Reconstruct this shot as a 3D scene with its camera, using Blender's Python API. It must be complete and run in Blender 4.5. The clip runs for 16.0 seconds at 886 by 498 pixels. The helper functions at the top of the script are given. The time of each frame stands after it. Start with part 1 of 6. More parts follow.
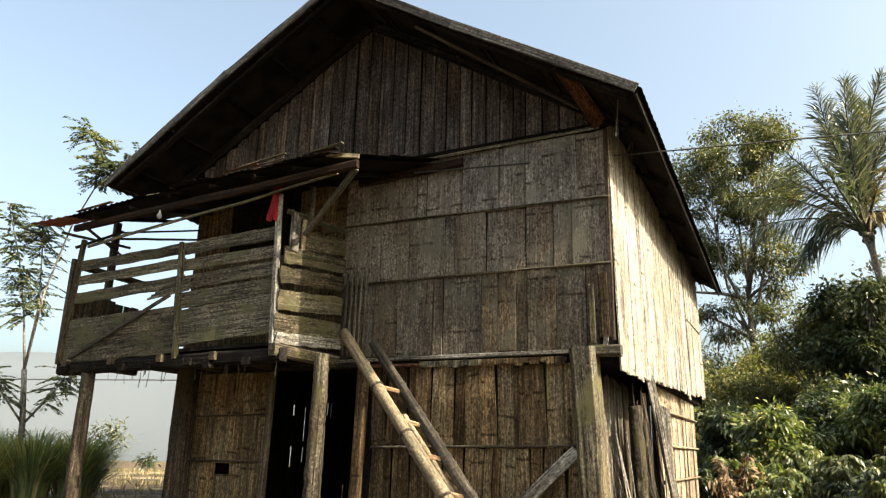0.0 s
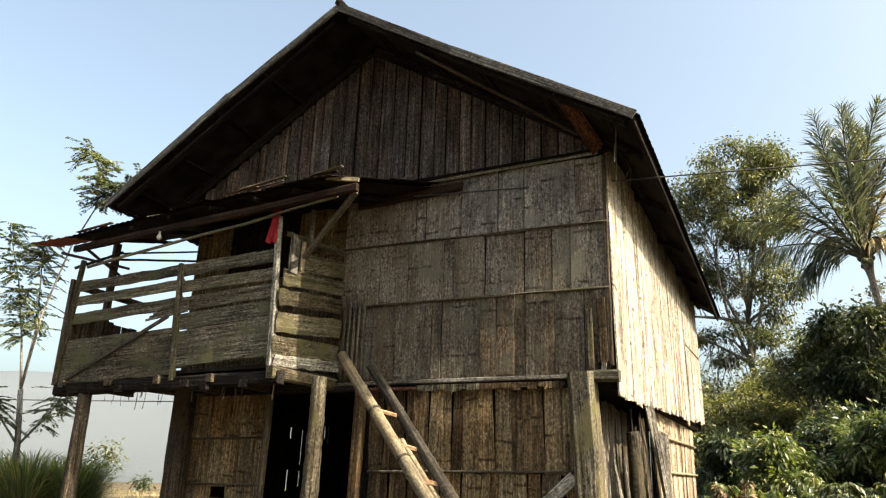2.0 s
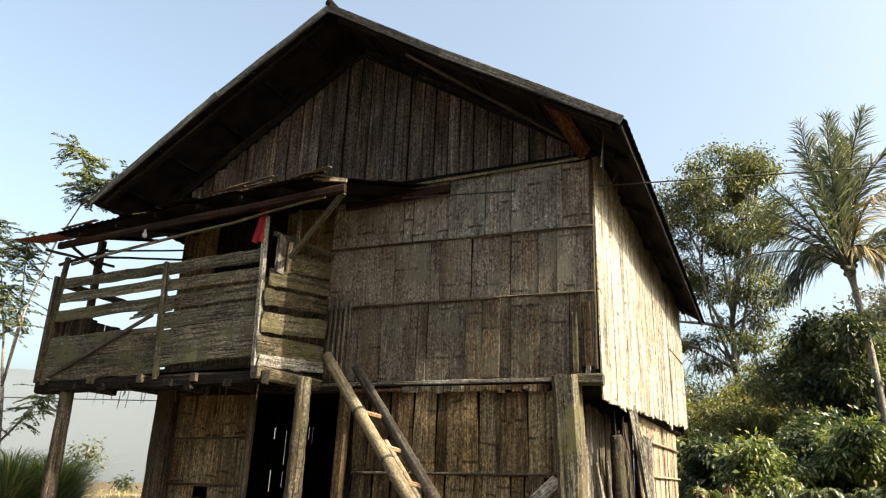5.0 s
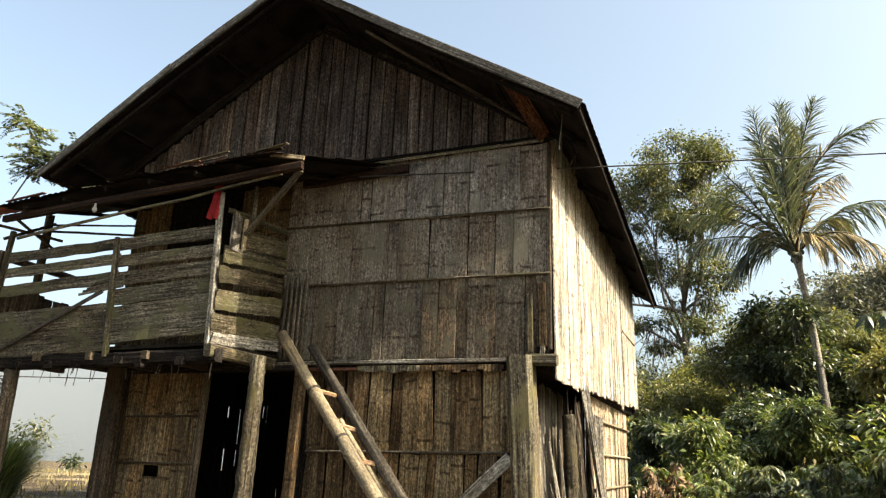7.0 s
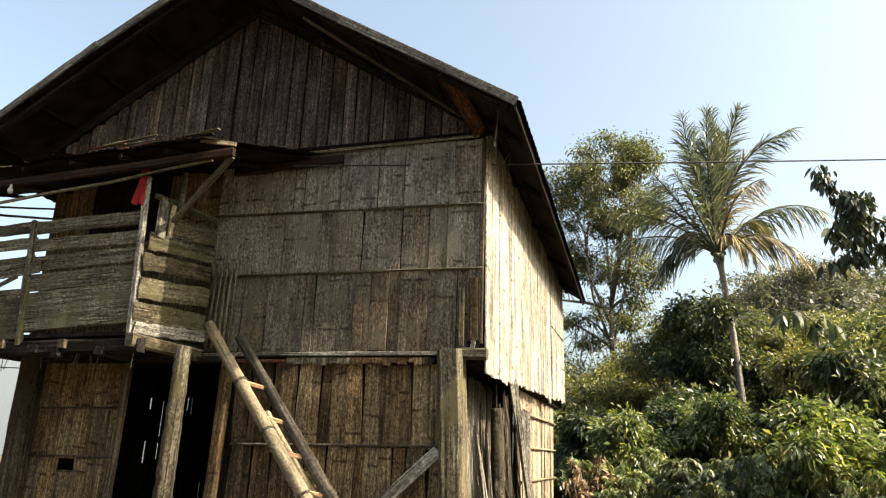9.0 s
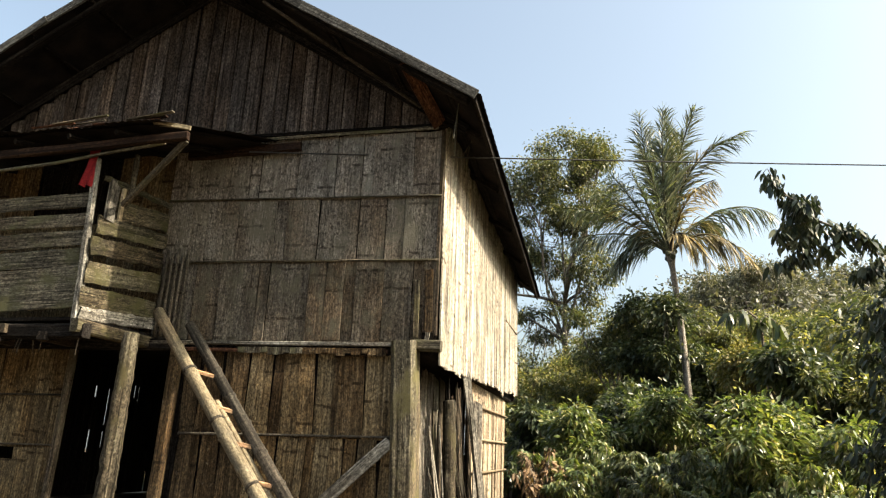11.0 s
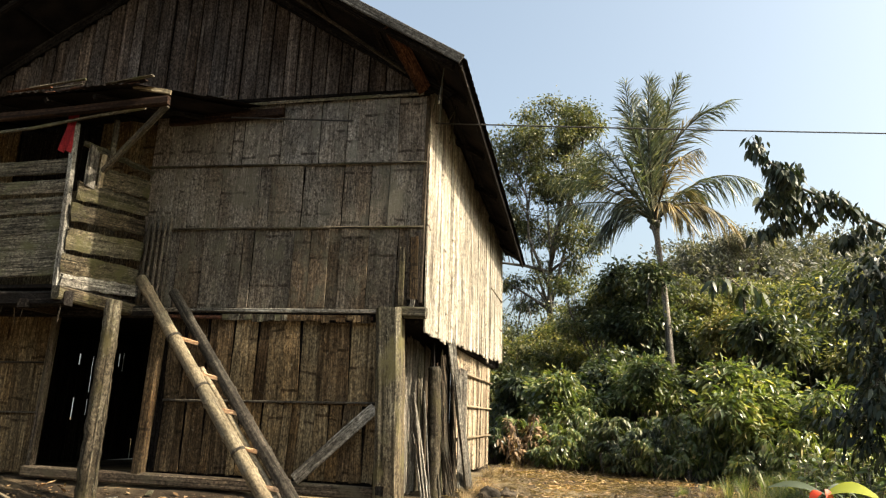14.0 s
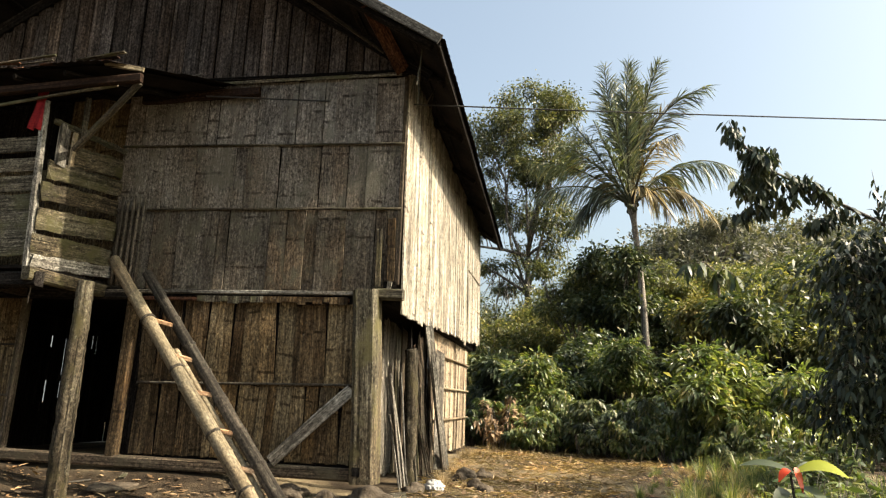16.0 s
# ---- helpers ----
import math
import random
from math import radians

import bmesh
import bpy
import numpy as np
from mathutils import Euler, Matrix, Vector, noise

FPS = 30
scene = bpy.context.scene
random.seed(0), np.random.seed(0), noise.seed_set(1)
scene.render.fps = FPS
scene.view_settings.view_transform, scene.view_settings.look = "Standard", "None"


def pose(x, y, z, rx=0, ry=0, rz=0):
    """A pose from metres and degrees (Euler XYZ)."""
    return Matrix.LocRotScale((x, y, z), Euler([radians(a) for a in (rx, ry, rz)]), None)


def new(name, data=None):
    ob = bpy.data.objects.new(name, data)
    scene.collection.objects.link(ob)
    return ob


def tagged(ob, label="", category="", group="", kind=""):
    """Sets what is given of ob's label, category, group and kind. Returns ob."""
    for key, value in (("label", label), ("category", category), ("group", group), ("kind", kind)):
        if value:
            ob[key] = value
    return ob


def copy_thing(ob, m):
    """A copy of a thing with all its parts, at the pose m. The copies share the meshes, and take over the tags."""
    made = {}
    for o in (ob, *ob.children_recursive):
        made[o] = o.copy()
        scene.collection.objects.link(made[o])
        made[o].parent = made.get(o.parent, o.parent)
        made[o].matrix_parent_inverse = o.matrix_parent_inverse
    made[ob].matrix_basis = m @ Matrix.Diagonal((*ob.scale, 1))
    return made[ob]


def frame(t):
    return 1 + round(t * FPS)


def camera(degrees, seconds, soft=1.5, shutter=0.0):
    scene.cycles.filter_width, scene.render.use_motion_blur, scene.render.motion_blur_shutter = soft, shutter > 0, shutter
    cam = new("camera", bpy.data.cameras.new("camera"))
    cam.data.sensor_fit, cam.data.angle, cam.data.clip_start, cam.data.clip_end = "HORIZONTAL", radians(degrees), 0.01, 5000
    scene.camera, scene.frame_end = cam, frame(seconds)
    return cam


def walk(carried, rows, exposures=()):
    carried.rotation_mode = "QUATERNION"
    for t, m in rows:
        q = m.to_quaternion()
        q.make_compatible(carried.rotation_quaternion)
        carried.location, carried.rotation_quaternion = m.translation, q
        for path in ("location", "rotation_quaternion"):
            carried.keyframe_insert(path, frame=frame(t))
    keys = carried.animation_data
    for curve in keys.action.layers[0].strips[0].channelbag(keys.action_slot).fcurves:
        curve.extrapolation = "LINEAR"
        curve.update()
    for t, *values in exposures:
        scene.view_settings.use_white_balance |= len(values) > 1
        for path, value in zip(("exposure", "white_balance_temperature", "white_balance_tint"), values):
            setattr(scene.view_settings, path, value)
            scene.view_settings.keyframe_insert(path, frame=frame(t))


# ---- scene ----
cam = camera(62.5, 16.0, soft=1.25)
# seconds, place, then turn to the left, tilt up and roll in degrees
PATH = [
    (0, 1.783, -7.835, 0.788, 26.172, 16.276, 1.565),
    (0.5, 1.794, -7.833, 0.794, 26.117, 16.882, 1.419),
    (1, 1.802, -7.842, 0.799, 26.167, 17.248, 1.620),
    (1.5, 1.800, -7.844, 0.799, 26.103, 17.710, 1.755),
    (2, 1.803, -7.853, 0.802, 26.200, 17.989, 2.010),
    (2.5, 1.805, -7.854, 0.811, 26.306, 18.249, 2.172),
    (3, 1.806, -7.849, 0.802, 26.391, 18.493, 2.319),
    (3.5, 1.809, -7.862, 0.805, 26.043, 18.598, 2.341),
    (5.8, 1.822, -7.865, 0.794, 23.895, 17.565, 2.593),
    (6, 1.823, -7.865, 0.793, 23.314, 17.395, 2.521),
    (6.5, 1.822, -7.858, 0.784, 22.398, 17.120, 2.379),
    (7, 1.830, -7.858, 0.790, 21.726, 16.824, 2.376),
    (7.5, 1.837, -7.856, 0.792, 20.705, 16.716, 2.425),
    (8, 1.835, -7.846, 0.805, 19.166, 16.645, 2.389),
    (8.5, 1.841, -7.850, 0.797, 17.680, 16.633, 2.205),
    (9, 1.843, -7.846, 0.797, 16.377, 16.475, 2.273),
    (9.5, 1.844, -7.838, 0.802, 15.123, 16.238, 2.471),
    (12, 1.842, -7.829, 0.788, 12.303, 15.820, 2.715),
    (12.5, 1.838, -7.822, 0.788, 12.177, 15.457, 2.634),
    (13, 1.844, -7.829, 0.777, 11.974, 15.076, 2.392),
    (13.5, 1.850, -7.824, 0.776, 11.966, 14.292, 2.429),
    (14, 1.847, -7.807, 0.779, 11.566, 13.640, 2.428),
    (14.5, 1.847, -7.796, 0.783, 10.998, 13.186, 2.500),
    (15, 1.850, -7.789, 0.777, 10.394, 12.989, 2.451),
    (15.5, 1.848, -7.777, 0.768, 9.906, 12.920, 2.376),
    (16, 1.856, -7.782, 0.764, 9.790, 12.446, 2.311),
]


def eye_pose(x, y, z, yaw, tilt, roll):
    return pose(x, y, z, 0, 0, yaw) @ pose(0, 0, 0, 90 + tilt) @ pose(0, 0, 0, 0, 0, roll)


walk(cam, [(t, eye_pose(*p)) for t, *p in PATH], [(0.0, 1.78, 7150, 10), (9.5, 1.8, 7150, 10), (12.0, 1.55, 7150, 10), (16.0, 1.48, 7150, 10)])

# ---- light ----
SUN_AZ, SUN_EL = radians(93.7), radians(40)
to_sun = Vector((math.sin(SUN_AZ) * math.cos(SUN_EL), math.cos(SUN_AZ) * math.cos(SUN_EL), math.sin(SUN_EL)))
world = bpy.data.worlds.new("world")
scene.world = world
world.use_nodes = True
wn, wl = world.node_tree.nodes, world.node_tree.links
sky = wn.new("ShaderNodeTexSky")
sky.sky_type, sky.sun_disc = "NISHITA", False
sky.sun_elevation, sky.sun_rotation = SUN_EL, SUN_AZ
sky.air_density, sky.dust_density, sky.ozone_density = 0.95, 6.5, 0.9
haze = wn.new("ShaderNodeHueSaturation")
haze.inputs["Saturation"].default_value = 0.84
tone = wn.new("ShaderNodeMix")
tone.data_type, tone.blend_type = "RGBA", "MULTIPLY"
tone.inputs[0].default_value, tone.inputs[7].default_value = 1.0, (0.98, 1.07, 1.05, 1)
wl.new(sky.outputs[0], haze.inputs["Color"])
wl.new(haze.outputs[0], tone.inputs[6])
wl.new(tone.outputs[2], wn["Background"].inputs[0])
wn["Background"].inputs[1].default_value = 0.118
sun_data = bpy.data.lights.new("sun", "SUN")
sun_data.energy, sun_data.angle, sun_data.color = 5.0, radians(0.6), (1.0, 0.9, 0.75)
sun = new("sun", sun_data)
sun.matrix_world = Matrix.Translation((12, -4, 20)) @ to_sun.to_track_quat("Z", "Y").to_matrix().to_4x4()


# ---- materials ----
def shader(name, rough=0.8, gloss=0.12):
    m = bpy.data.materials.new(name)
    m.use_nodes = True
    b = m.node_tree.nodes["Principled BSDF"]
    b.inputs["Roughness"].default_value = rough
    b.inputs["Specular IOR Level"].default_value = gloss
    return m, m.node_tree.nodes, m.node_tree.links, b


def ramp(n, l, src, stops):
    r = n.new("ShaderNodeValToRGB")
    els = r.color_ramp.elements
    while len(els) < len(stops):
        els.new(0.5)
    for e, (p, c) in zip(els, stops):
        e.position, e.color = p, (*c, 1)
    l.new(src, r.inputs[0])
    return r.outputs[0]


def mixed(n, l, kind, fac, a, b):
    x = n.new("ShaderNodeMix")
    x.data_type, x.blend_type = "RGBA", kind
    for sock, v in ((x.inputs[0], fac), (x.inputs[6], a), (x.inputs[7], b)):
        if isinstance(v, (int, float)):
            sock.default_value = v
        elif isinstance(v, tuple):
            sock.default_value = (*v, 1)
        else:
            l.new(v, sock)
    return x.outputs[2]


def grained(name, dark, mid, light, moss=None, fine=70.0, cracks=0.6, rough=0.85, bump=0.5, vary=0.35, stain=0.5, joints=0.0, spots=None, tone=0.62, gloss=0.12, crusty=0.95):
    """Wood or bamboo with its grain along the piece's own z axis."""
    m, n, l, b = shader(name, rough, gloss)
    co = n.new("ShaderNodeTexCoord")
    info = n.new("ShaderNodeObjectInfo")
    shift = n.new("ShaderNodeVectorMath")
    shift.operation = "MULTIPLY_ADD"
    l.new(info.outputs["Random"], shift.inputs[0])
    shift.inputs[1].default_value = (31.0, 17.0, 53.0)
    l.new(co.outputs["Object"], shift.inputs[2])

    def tex(scale, stretch, detail=4.0, rough_=0.6):
        mp = n.new("ShaderNodeMapping")
        mp.inputs["Scale"].default_value = (scale, scale, scale * stretch)
        l.new(shift.outputs[0], mp.inputs[0])
        t = n.new("ShaderNodeTexNoise")
        t.inputs["Scale"].default_value, t.inputs["Detail"].default_value, t.inputs["Roughness"].default_value = 1.0, detail, rough_
        l.new(mp.outputs[0], t.inputs["Vector"])
        return t.outputs[0]

    grain, streak, blot = tex(fine, 0.03, 8.0, 0.72), tex(fine * 0.22, 0.05, 5.0, 0.65), tex(2.3, 0.5, 6.0, 0.68)
    speck, lichen = tex(60, 0.5, 5.0, 0.75), tex(26, 0.6, 6.0, 0.8)
    split = tex(fine * 0.3, 0.018, 3.0, 0.5)
    col = ramp(n, l, grain, [(0.34, dark), (0.5, mid), (0.66, light)])
    col = mixed(n, l, "MULTIPLY", cracks, col, ramp(n, l, streak, [(0.4, (0.42, 0.39, 0.36)), (0.5, (1, 1, 1)), (0.64, (1.2, 1.19, 1.16))]))
    col = mixed(n, l, "MULTIPLY", cracks, col, ramp(n, l, split, [(0.475, (1, 1, 1)), (0.492, (0.08, 0.07, 0.06)), (0.508, (0.08, 0.07, 0.06)), (0.525, (1, 1, 1))]))
    col = mixed(n, l, "MULTIPLY", stain, col, ramp(n, l, blot, [(0.35, (0.35, 0.32, 0.3)), (0.6, (1.1, 1.08, 1.05))]))
    col = mixed(n, l, "MULTIPLY", 0.75, col, ramp(n, l, speck, [(0.36, (0.3, 0.28, 0.26)), (0.5, (0.9, 0.9, 0.88)), (0.64, (1.6, 1.56, 1.45))]))
    crust = tex(34, 0.7, 9.0, 0.82)
    col = mixed(n, l, "MULTIPLY", crusty, col, ramp(n, l, crust, [(0.4, (0.25, 0.235, 0.225)), (0.49, (0.85, 0.85, 0.84)), (0.56, (1.15, 1.14, 1.12)), (0.64, (2.1, 2.08, 2.0))]))
    patch = tex(1.3, 0.4, 5.0, 0.6)
    col = mixed(n, l, "MULTIPLY", 0.8, col, ramp(n, l, patch, [(0.38, (1.0, 0.86, 0.72)), (0.5, (0.98, 0.97, 0.95)), (0.62, (1.12, 1.18, 1.24))]))
    if spots:
        col = mixed(n, l, "MIX", ramp(n, l, lichen, [(0.6, (0, 0, 0)), (0.66, (0.75, 0.75, 0.75))]), col, spots)
    if joints:
        sep = n.new("ShaderNodeSeparateXYZ")
        l.new(shift.outputs[0], sep.inputs[0])
        warp = n.new("ShaderNodeMath")
        warp.operation = "MULTIPLY_ADD"
        l.new(tex(3.0, 0.3, 2.0), warp.inputs[0])
        warp.inputs[1].default_value = joints * 0.25
        l.new(sep.outputs[2], warp.inputs[2])
        pp = n.new("ShaderNodeMath")
        pp.operation = "PINGPONG"
        l.new(warp.outputs[0], pp.inputs[0])
        pp.inputs[1].default_value = joints
        line = ramp(n, l, pp.outputs[0], [(0.0, (0.3, 0.27, 0.24)), (0.012, (0.35, 0.32, 0.3)), (0.02, (1, 1, 1))])
        gap = ramp(n, l, tex(7.0, 1.0, 2.0), [(0.45, (0, 0, 0)), (0.52, (0.95, 0.95, 0.95))])
        col = mixed(n, l, "MULTIPLY", gap, col, line)
    if moss:
        mk = ramp(n, l, tex(3.1, 0.6, 6.0, 0.7), [(0.5, (0, 0, 0)), (0.66, (1, 1, 1))])
        col = mixed(n, l, "MIX", mk, col, moss)
    hsv = n.new("ShaderNodeHueSaturation")
    mr = n.new("ShaderNodeMapRange")
    mr.inputs[3].default_value, mr.inputs[4].default_value = 1 - vary, 1 + vary
    l.new(info.outputs["Random"], mr.inputs[0])
    l.new(mr.outputs[0], hsv.inputs["Value"])
    hsv.inputs["Saturation"].default_value = tone
    l.new(col, hsv.inputs["Color"])
    l.new(hsv.outputs[0], b.inputs["Base Color"])
    bp = n.new("ShaderNodeBump")
    bp.inputs["Strength"].default_value, bp.inputs["Distance"].default_value = bump, 0.015
    add = n.new("ShaderNodeMath")
    l.new(speck, add.inputs[0])
    l.new(streak, add.inputs[1])
    l.new(add.outputs[0], bp.inputs["Height"])
    l.new(bp.outputs[0], b.inputs["Normal"])
    return m


def leafy(name, stops, rough=0.4, glow=0.35, gloss=0.4, clump=0.9):
    """Leaves that differ one from the next and let some light through."""
    m, n, l, b = shader(name, rough, gloss)
    g = n.new("ShaderNodeNewGeometry")
    col = ramp(n, l, g.outputs["Random Per Island"], stops)
    tn = n.new("ShaderNodeTexNoise")
    tn.inputs["Scale"].default_value, tn.inputs["Detail"].default_value = clump, 3.0
    l.new(g.outputs["Position"], tn.inputs["Vector"])
    col = mixed(n, l, "MULTIPLY", 1.0, col, ramp(n, l, tn.outputs[0], [(0.34, (0.5, 0.55, 0.62)), (0.5, (0.95, 0.96, 0.95)), (0.66, (1.45, 1.34, 1.05))]))
    col = mixed(n, l, "MULTIPLY", 1.0, col, (1.02, 1.0, 1.07))
    l.new(col, b.inputs["Base Color"])
    tr = n.new("ShaderNodeBsdfTranslucent")
    l.new(mixed(n, l, "MULTIPLY", 1.0, col, (1.35, 1.4, 0.6)), tr.inputs[0])
    mx = n.new("ShaderNodeMixShader")
    mx.inputs[0].default_value = glow
    l.new(b.outputs[0], mx.inputs[1])
    l.new(tr.outputs[0], mx.inputs[2])
    l.new(mx.outputs[0], n["Material Output"].inputs[0])
    return m


def mottled(name, a, b_, scale=6.0, rough=0.9, bump=0.6, metal=0.0, fine=60.0, gloss=0.12):
    """Stone, soil, cloth and metal: two colours, blotched, with fine relief."""
    m, n, l, b = shader(name, rough, gloss)
    b.inputs["Metallic"].default_value = metal
    co = n.new("ShaderNodeTexCoord")
    t1, t2 = n.new("ShaderNodeTexNoise"), n.new("ShaderNodeTexNoise")
    for t, s, d in ((t1, scale, 6), (t2, fine, 4)):
        t.inputs["Scale"].default_value, t.inputs["Detail"].default_value = s, d
        l.new(co.outputs["Object"], t.inputs["Vector"])
    col = ramp(n, l, t1.outputs[0], [(0.35, a), (0.65, b_)])
    col = mixed(n, l, "MULTIPLY", 0.6, col, ramp(n, l, t2.outputs[0], [(0.3, (0.5, 0.5, 0.5)), (0.7, (1.2, 1.2, 1.2))]))
    l.new(col, b.inputs["Base Color"])
    bp = n.new("ShaderNodeBump")
    bp.inputs["Strength"].default_value, bp.inputs["Distance"].default_value = bump, 0.02
    l.new(t2.outputs[0], bp.inputs["Height"])
    l.new(bp.outputs[0], b.inputs["Normal"])
    return m


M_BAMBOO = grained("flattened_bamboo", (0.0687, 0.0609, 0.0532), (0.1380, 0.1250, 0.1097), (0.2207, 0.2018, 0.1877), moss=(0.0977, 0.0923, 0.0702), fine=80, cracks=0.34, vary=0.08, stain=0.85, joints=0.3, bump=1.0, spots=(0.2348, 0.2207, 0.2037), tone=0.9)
# Copies of the same bamboo, lifted above and dimmed below to offset the lighting.
M_BAMBOO_TOP = grained("bamboo_grey_lifted", (0.1055, 0.0936, 0.0818), (0.2120, 0.1920, 0.1688), (0.3390, 0.3101, 0.2885), moss=(0.1501, 0.1420, 0.1080), fine=80, cracks=0.34, vary=0.08, stain=0.85, joints=0.3, bump=1.0, spots=(0.3606, 0.3390, 0.3130))
M_BAMBOO_DK = grained("bamboo_brown_dimmed", (0.0498, 0.0442, 0.0386), (0.1000, 0.0906, 0.0796), (0.1600, 0.1464, 0.1362), moss=(0.0708, 0.0670, 0.0509), fine=80, cracks=0.34, vary=0.08, stain=0.85, joints=0.3, bump=1.0, spots=(0.1702, 0.1600, 0.1477), tone=1.15)
M_BAMBOO_LOW = grained("flattened_bamboo_brown", (0.0253, 0.0173, 0.0106), (0.0727, 0.0531, 0.0340), (0.1508, 0.1175, 0.0797), fine=62, cracks=0.55, vary=0.45, joints=0.3, bump=0.8, stain=0.75, spots=(0.1227, 0.1061, 0.0819), tone=1.1)
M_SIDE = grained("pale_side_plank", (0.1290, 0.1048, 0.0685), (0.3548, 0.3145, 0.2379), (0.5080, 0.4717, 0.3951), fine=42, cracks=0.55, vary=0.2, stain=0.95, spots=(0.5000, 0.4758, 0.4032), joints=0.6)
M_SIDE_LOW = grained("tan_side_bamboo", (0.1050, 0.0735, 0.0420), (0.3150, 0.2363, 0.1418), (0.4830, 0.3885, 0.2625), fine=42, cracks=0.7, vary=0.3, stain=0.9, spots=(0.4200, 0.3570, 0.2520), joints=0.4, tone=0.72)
M_GABLE = grained("dark_gable_plank", (0.0272, 0.0224, 0.0209), (0.0740, 0.0614, 0.0565), (0.1460, 0.1266, 0.1187), fine=36, vary=0.35, cracks=0.42, stain=0.8, tone=0.9, gloss=0.05)
M_GREY = grained("weathered_grey_plank", (0.0331, 0.0290, 0.0215), (0.1008, 0.0909, 0.0679), (0.2151, 0.1989, 0.1530), moss=(0.0621, 0.0621, 0.0248), fine=60, vary=0.3, cracks=0.8, stain=0.7, spots=(0.2232, 0.2151, 0.1494), tone=0.8)
M_BARGE = grained("weathered_bargeboard", (0.0240, 0.0240, 0.0240), (0.0560, 0.0560, 0.0544), (0.1120, 0.1120, 0.1080), fine=50, vary=0.25)
M_POST = grained("mossy_post", (0.0294, 0.0251, 0.0168), (0.0923, 0.0810, 0.0558), (0.1838, 0.1659, 0.1214), moss=(0.0773, 0.0678, 0.0250), fine=45, vary=0.15, stain=0.75, cracks=0.75, spots=(0.1992, 0.1881, 0.1325), tone=0.85)
# Near-black timber; the shade of undersides and interior is part of this colour.
M_DARKW = grained("near_black_timber", (0.0049, 0.0043, 0.0043), (0.0146, 0.0119, 0.0108), (0.0324, 0.0259, 0.0221), fine=45, vary=0.3, gloss=0.03)
M_RED = grained("reddish_timber", (0.032, 0.015, 0.01), (0.085, 0.04, 0.026), (0.16, 0.09, 0.062), fine=45, vary=0.25, tone=1.0)
M_POLE = grained("dry_bamboo_pole", (0.1148, 0.0864, 0.0457), (0.2173, 0.1714, 0.0979), (0.3091, 0.2578, 0.1598), fine=22, cracks=0.35, rough=0.55, vary=0.15, bump=0.25, stain=0.55, tone=0.78, crusty=0.35)
M_POLE_DK = grained("old_bamboo_pole", (0.0280, 0.0224, 0.0144), (0.0640, 0.0512, 0.0320), (0.1200, 0.0960, 0.0624), fine=30, cracks=0.5, rough=0.7, vary=0.2)
M_RUNG = grained("ladder_rung", (0.3400, 0.2000, 0.1200), (0.5000, 0.3200, 0.2000), (0.6200, 0.4300, 0.2800), fine=40, cracks=0.3, vary=0.1, tone=1.0, crusty=0.3)
M_BARK = grained("tree_bark", (0.1, 0.085, 0.07), (0.19, 0.165, 0.135), (0.3, 0.27, 0.23), fine=18, vary=0.2)
M_PALMBARK = grained("palm_bark", (0.128, 0.112, 0.096), (0.224, 0.2, 0.168), (0.32, 0.288, 0.248), fine=12, vary=0.1)
M_BROWN = grained("brown_post", (0.0240, 0.0180, 0.0120), (0.0660, 0.0500, 0.0350), (0.1400, 0.1080, 0.0780), moss=(0.0500, 0.0420, 0.0250), fine=40, vary=0.25, cracks=0.7, tone=0.85)
M_PALE = grained("pale_grey_board", (0.0850, 0.0782, 0.0638), (0.1870, 0.1742, 0.1445), (0.3230, 0.3060, 0.2635), fine=45, vary=0.25, cracks=0.75)
M_FROND = grained("frond_stalk", (0.05, 0.06, 0.02), (0.09, 0.1, 0.04), (0.15, 0.15, 0.07), fine=20, cracks=0.2)
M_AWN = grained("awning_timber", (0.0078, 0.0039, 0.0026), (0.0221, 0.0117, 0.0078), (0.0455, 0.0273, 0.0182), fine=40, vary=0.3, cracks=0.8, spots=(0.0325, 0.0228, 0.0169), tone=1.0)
M_SIDEB = grained("lichened_side_board", (0.0215, 0.0179, 0.0121), (0.0678, 0.0609, 0.0431), (0.1287, 0.1178, 0.0894), moss=(0.0358, 0.0340, 0.0125), fine=50, vary=0.25, cracks=0.8, stain=0.75, spots=(0.1504, 0.1432, 0.1040), tone=0.95)
M_PROP = grained("lichened_trunk_post", (0.0181, 0.0145, 0.0090), (0.0631, 0.0532, 0.0343), (0.1489, 0.1349, 0.0990), moss=(0.0540, 0.0451, 0.0135), fine=26, vary=0.1, stain=0.85, cracks=0.8, bump=1.0, spots=(0.1803, 0.1716, 0.1260), tone=0.8)
M_RAIL = grained("dark_mossy_bamboo", (0.0131, 0.0103, 0.0075), (0.0375, 0.0300, 0.0206), (0.0844, 0.0703, 0.0469), fine=26, cracks=0.6, vary=0.1, stain=0.75, spots=(0.0938, 0.0891, 0.0562), crusty=0.7)
M_BAMBOO_PALE = grained("flattened_bamboo_tan", (0.0460, 0.0343, 0.0208), (0.1460, 0.1145, 0.0755), (0.2700, 0.2255, 0.1585), fine=62, cracks=0.5, vary=0.3, joints=0.3, bump=0.8, stain=0.75, spots=(0.2420, 0.2090, 0.1530), tone=1.1)
M_ROOF = mottled("rusty_roof_sheet", (0.0067, 0.0063, 0.0067), (0.0194, 0.0155, 0.0139), 3, 0.85, 0.4, gloss=0.03)
M_ROOF_RED = mottled("red_rust_sheet", (0.16, 0.035, 0.025), (0.26, 0.09, 0.06), 5, 0.75, 0.4)
M_STONE = mottled("field_stone", (0.0373, 0.0290, 0.0207), (0.0960, 0.0788, 0.0601), 6, 0.95, 1.0, 0.0, 35.0)
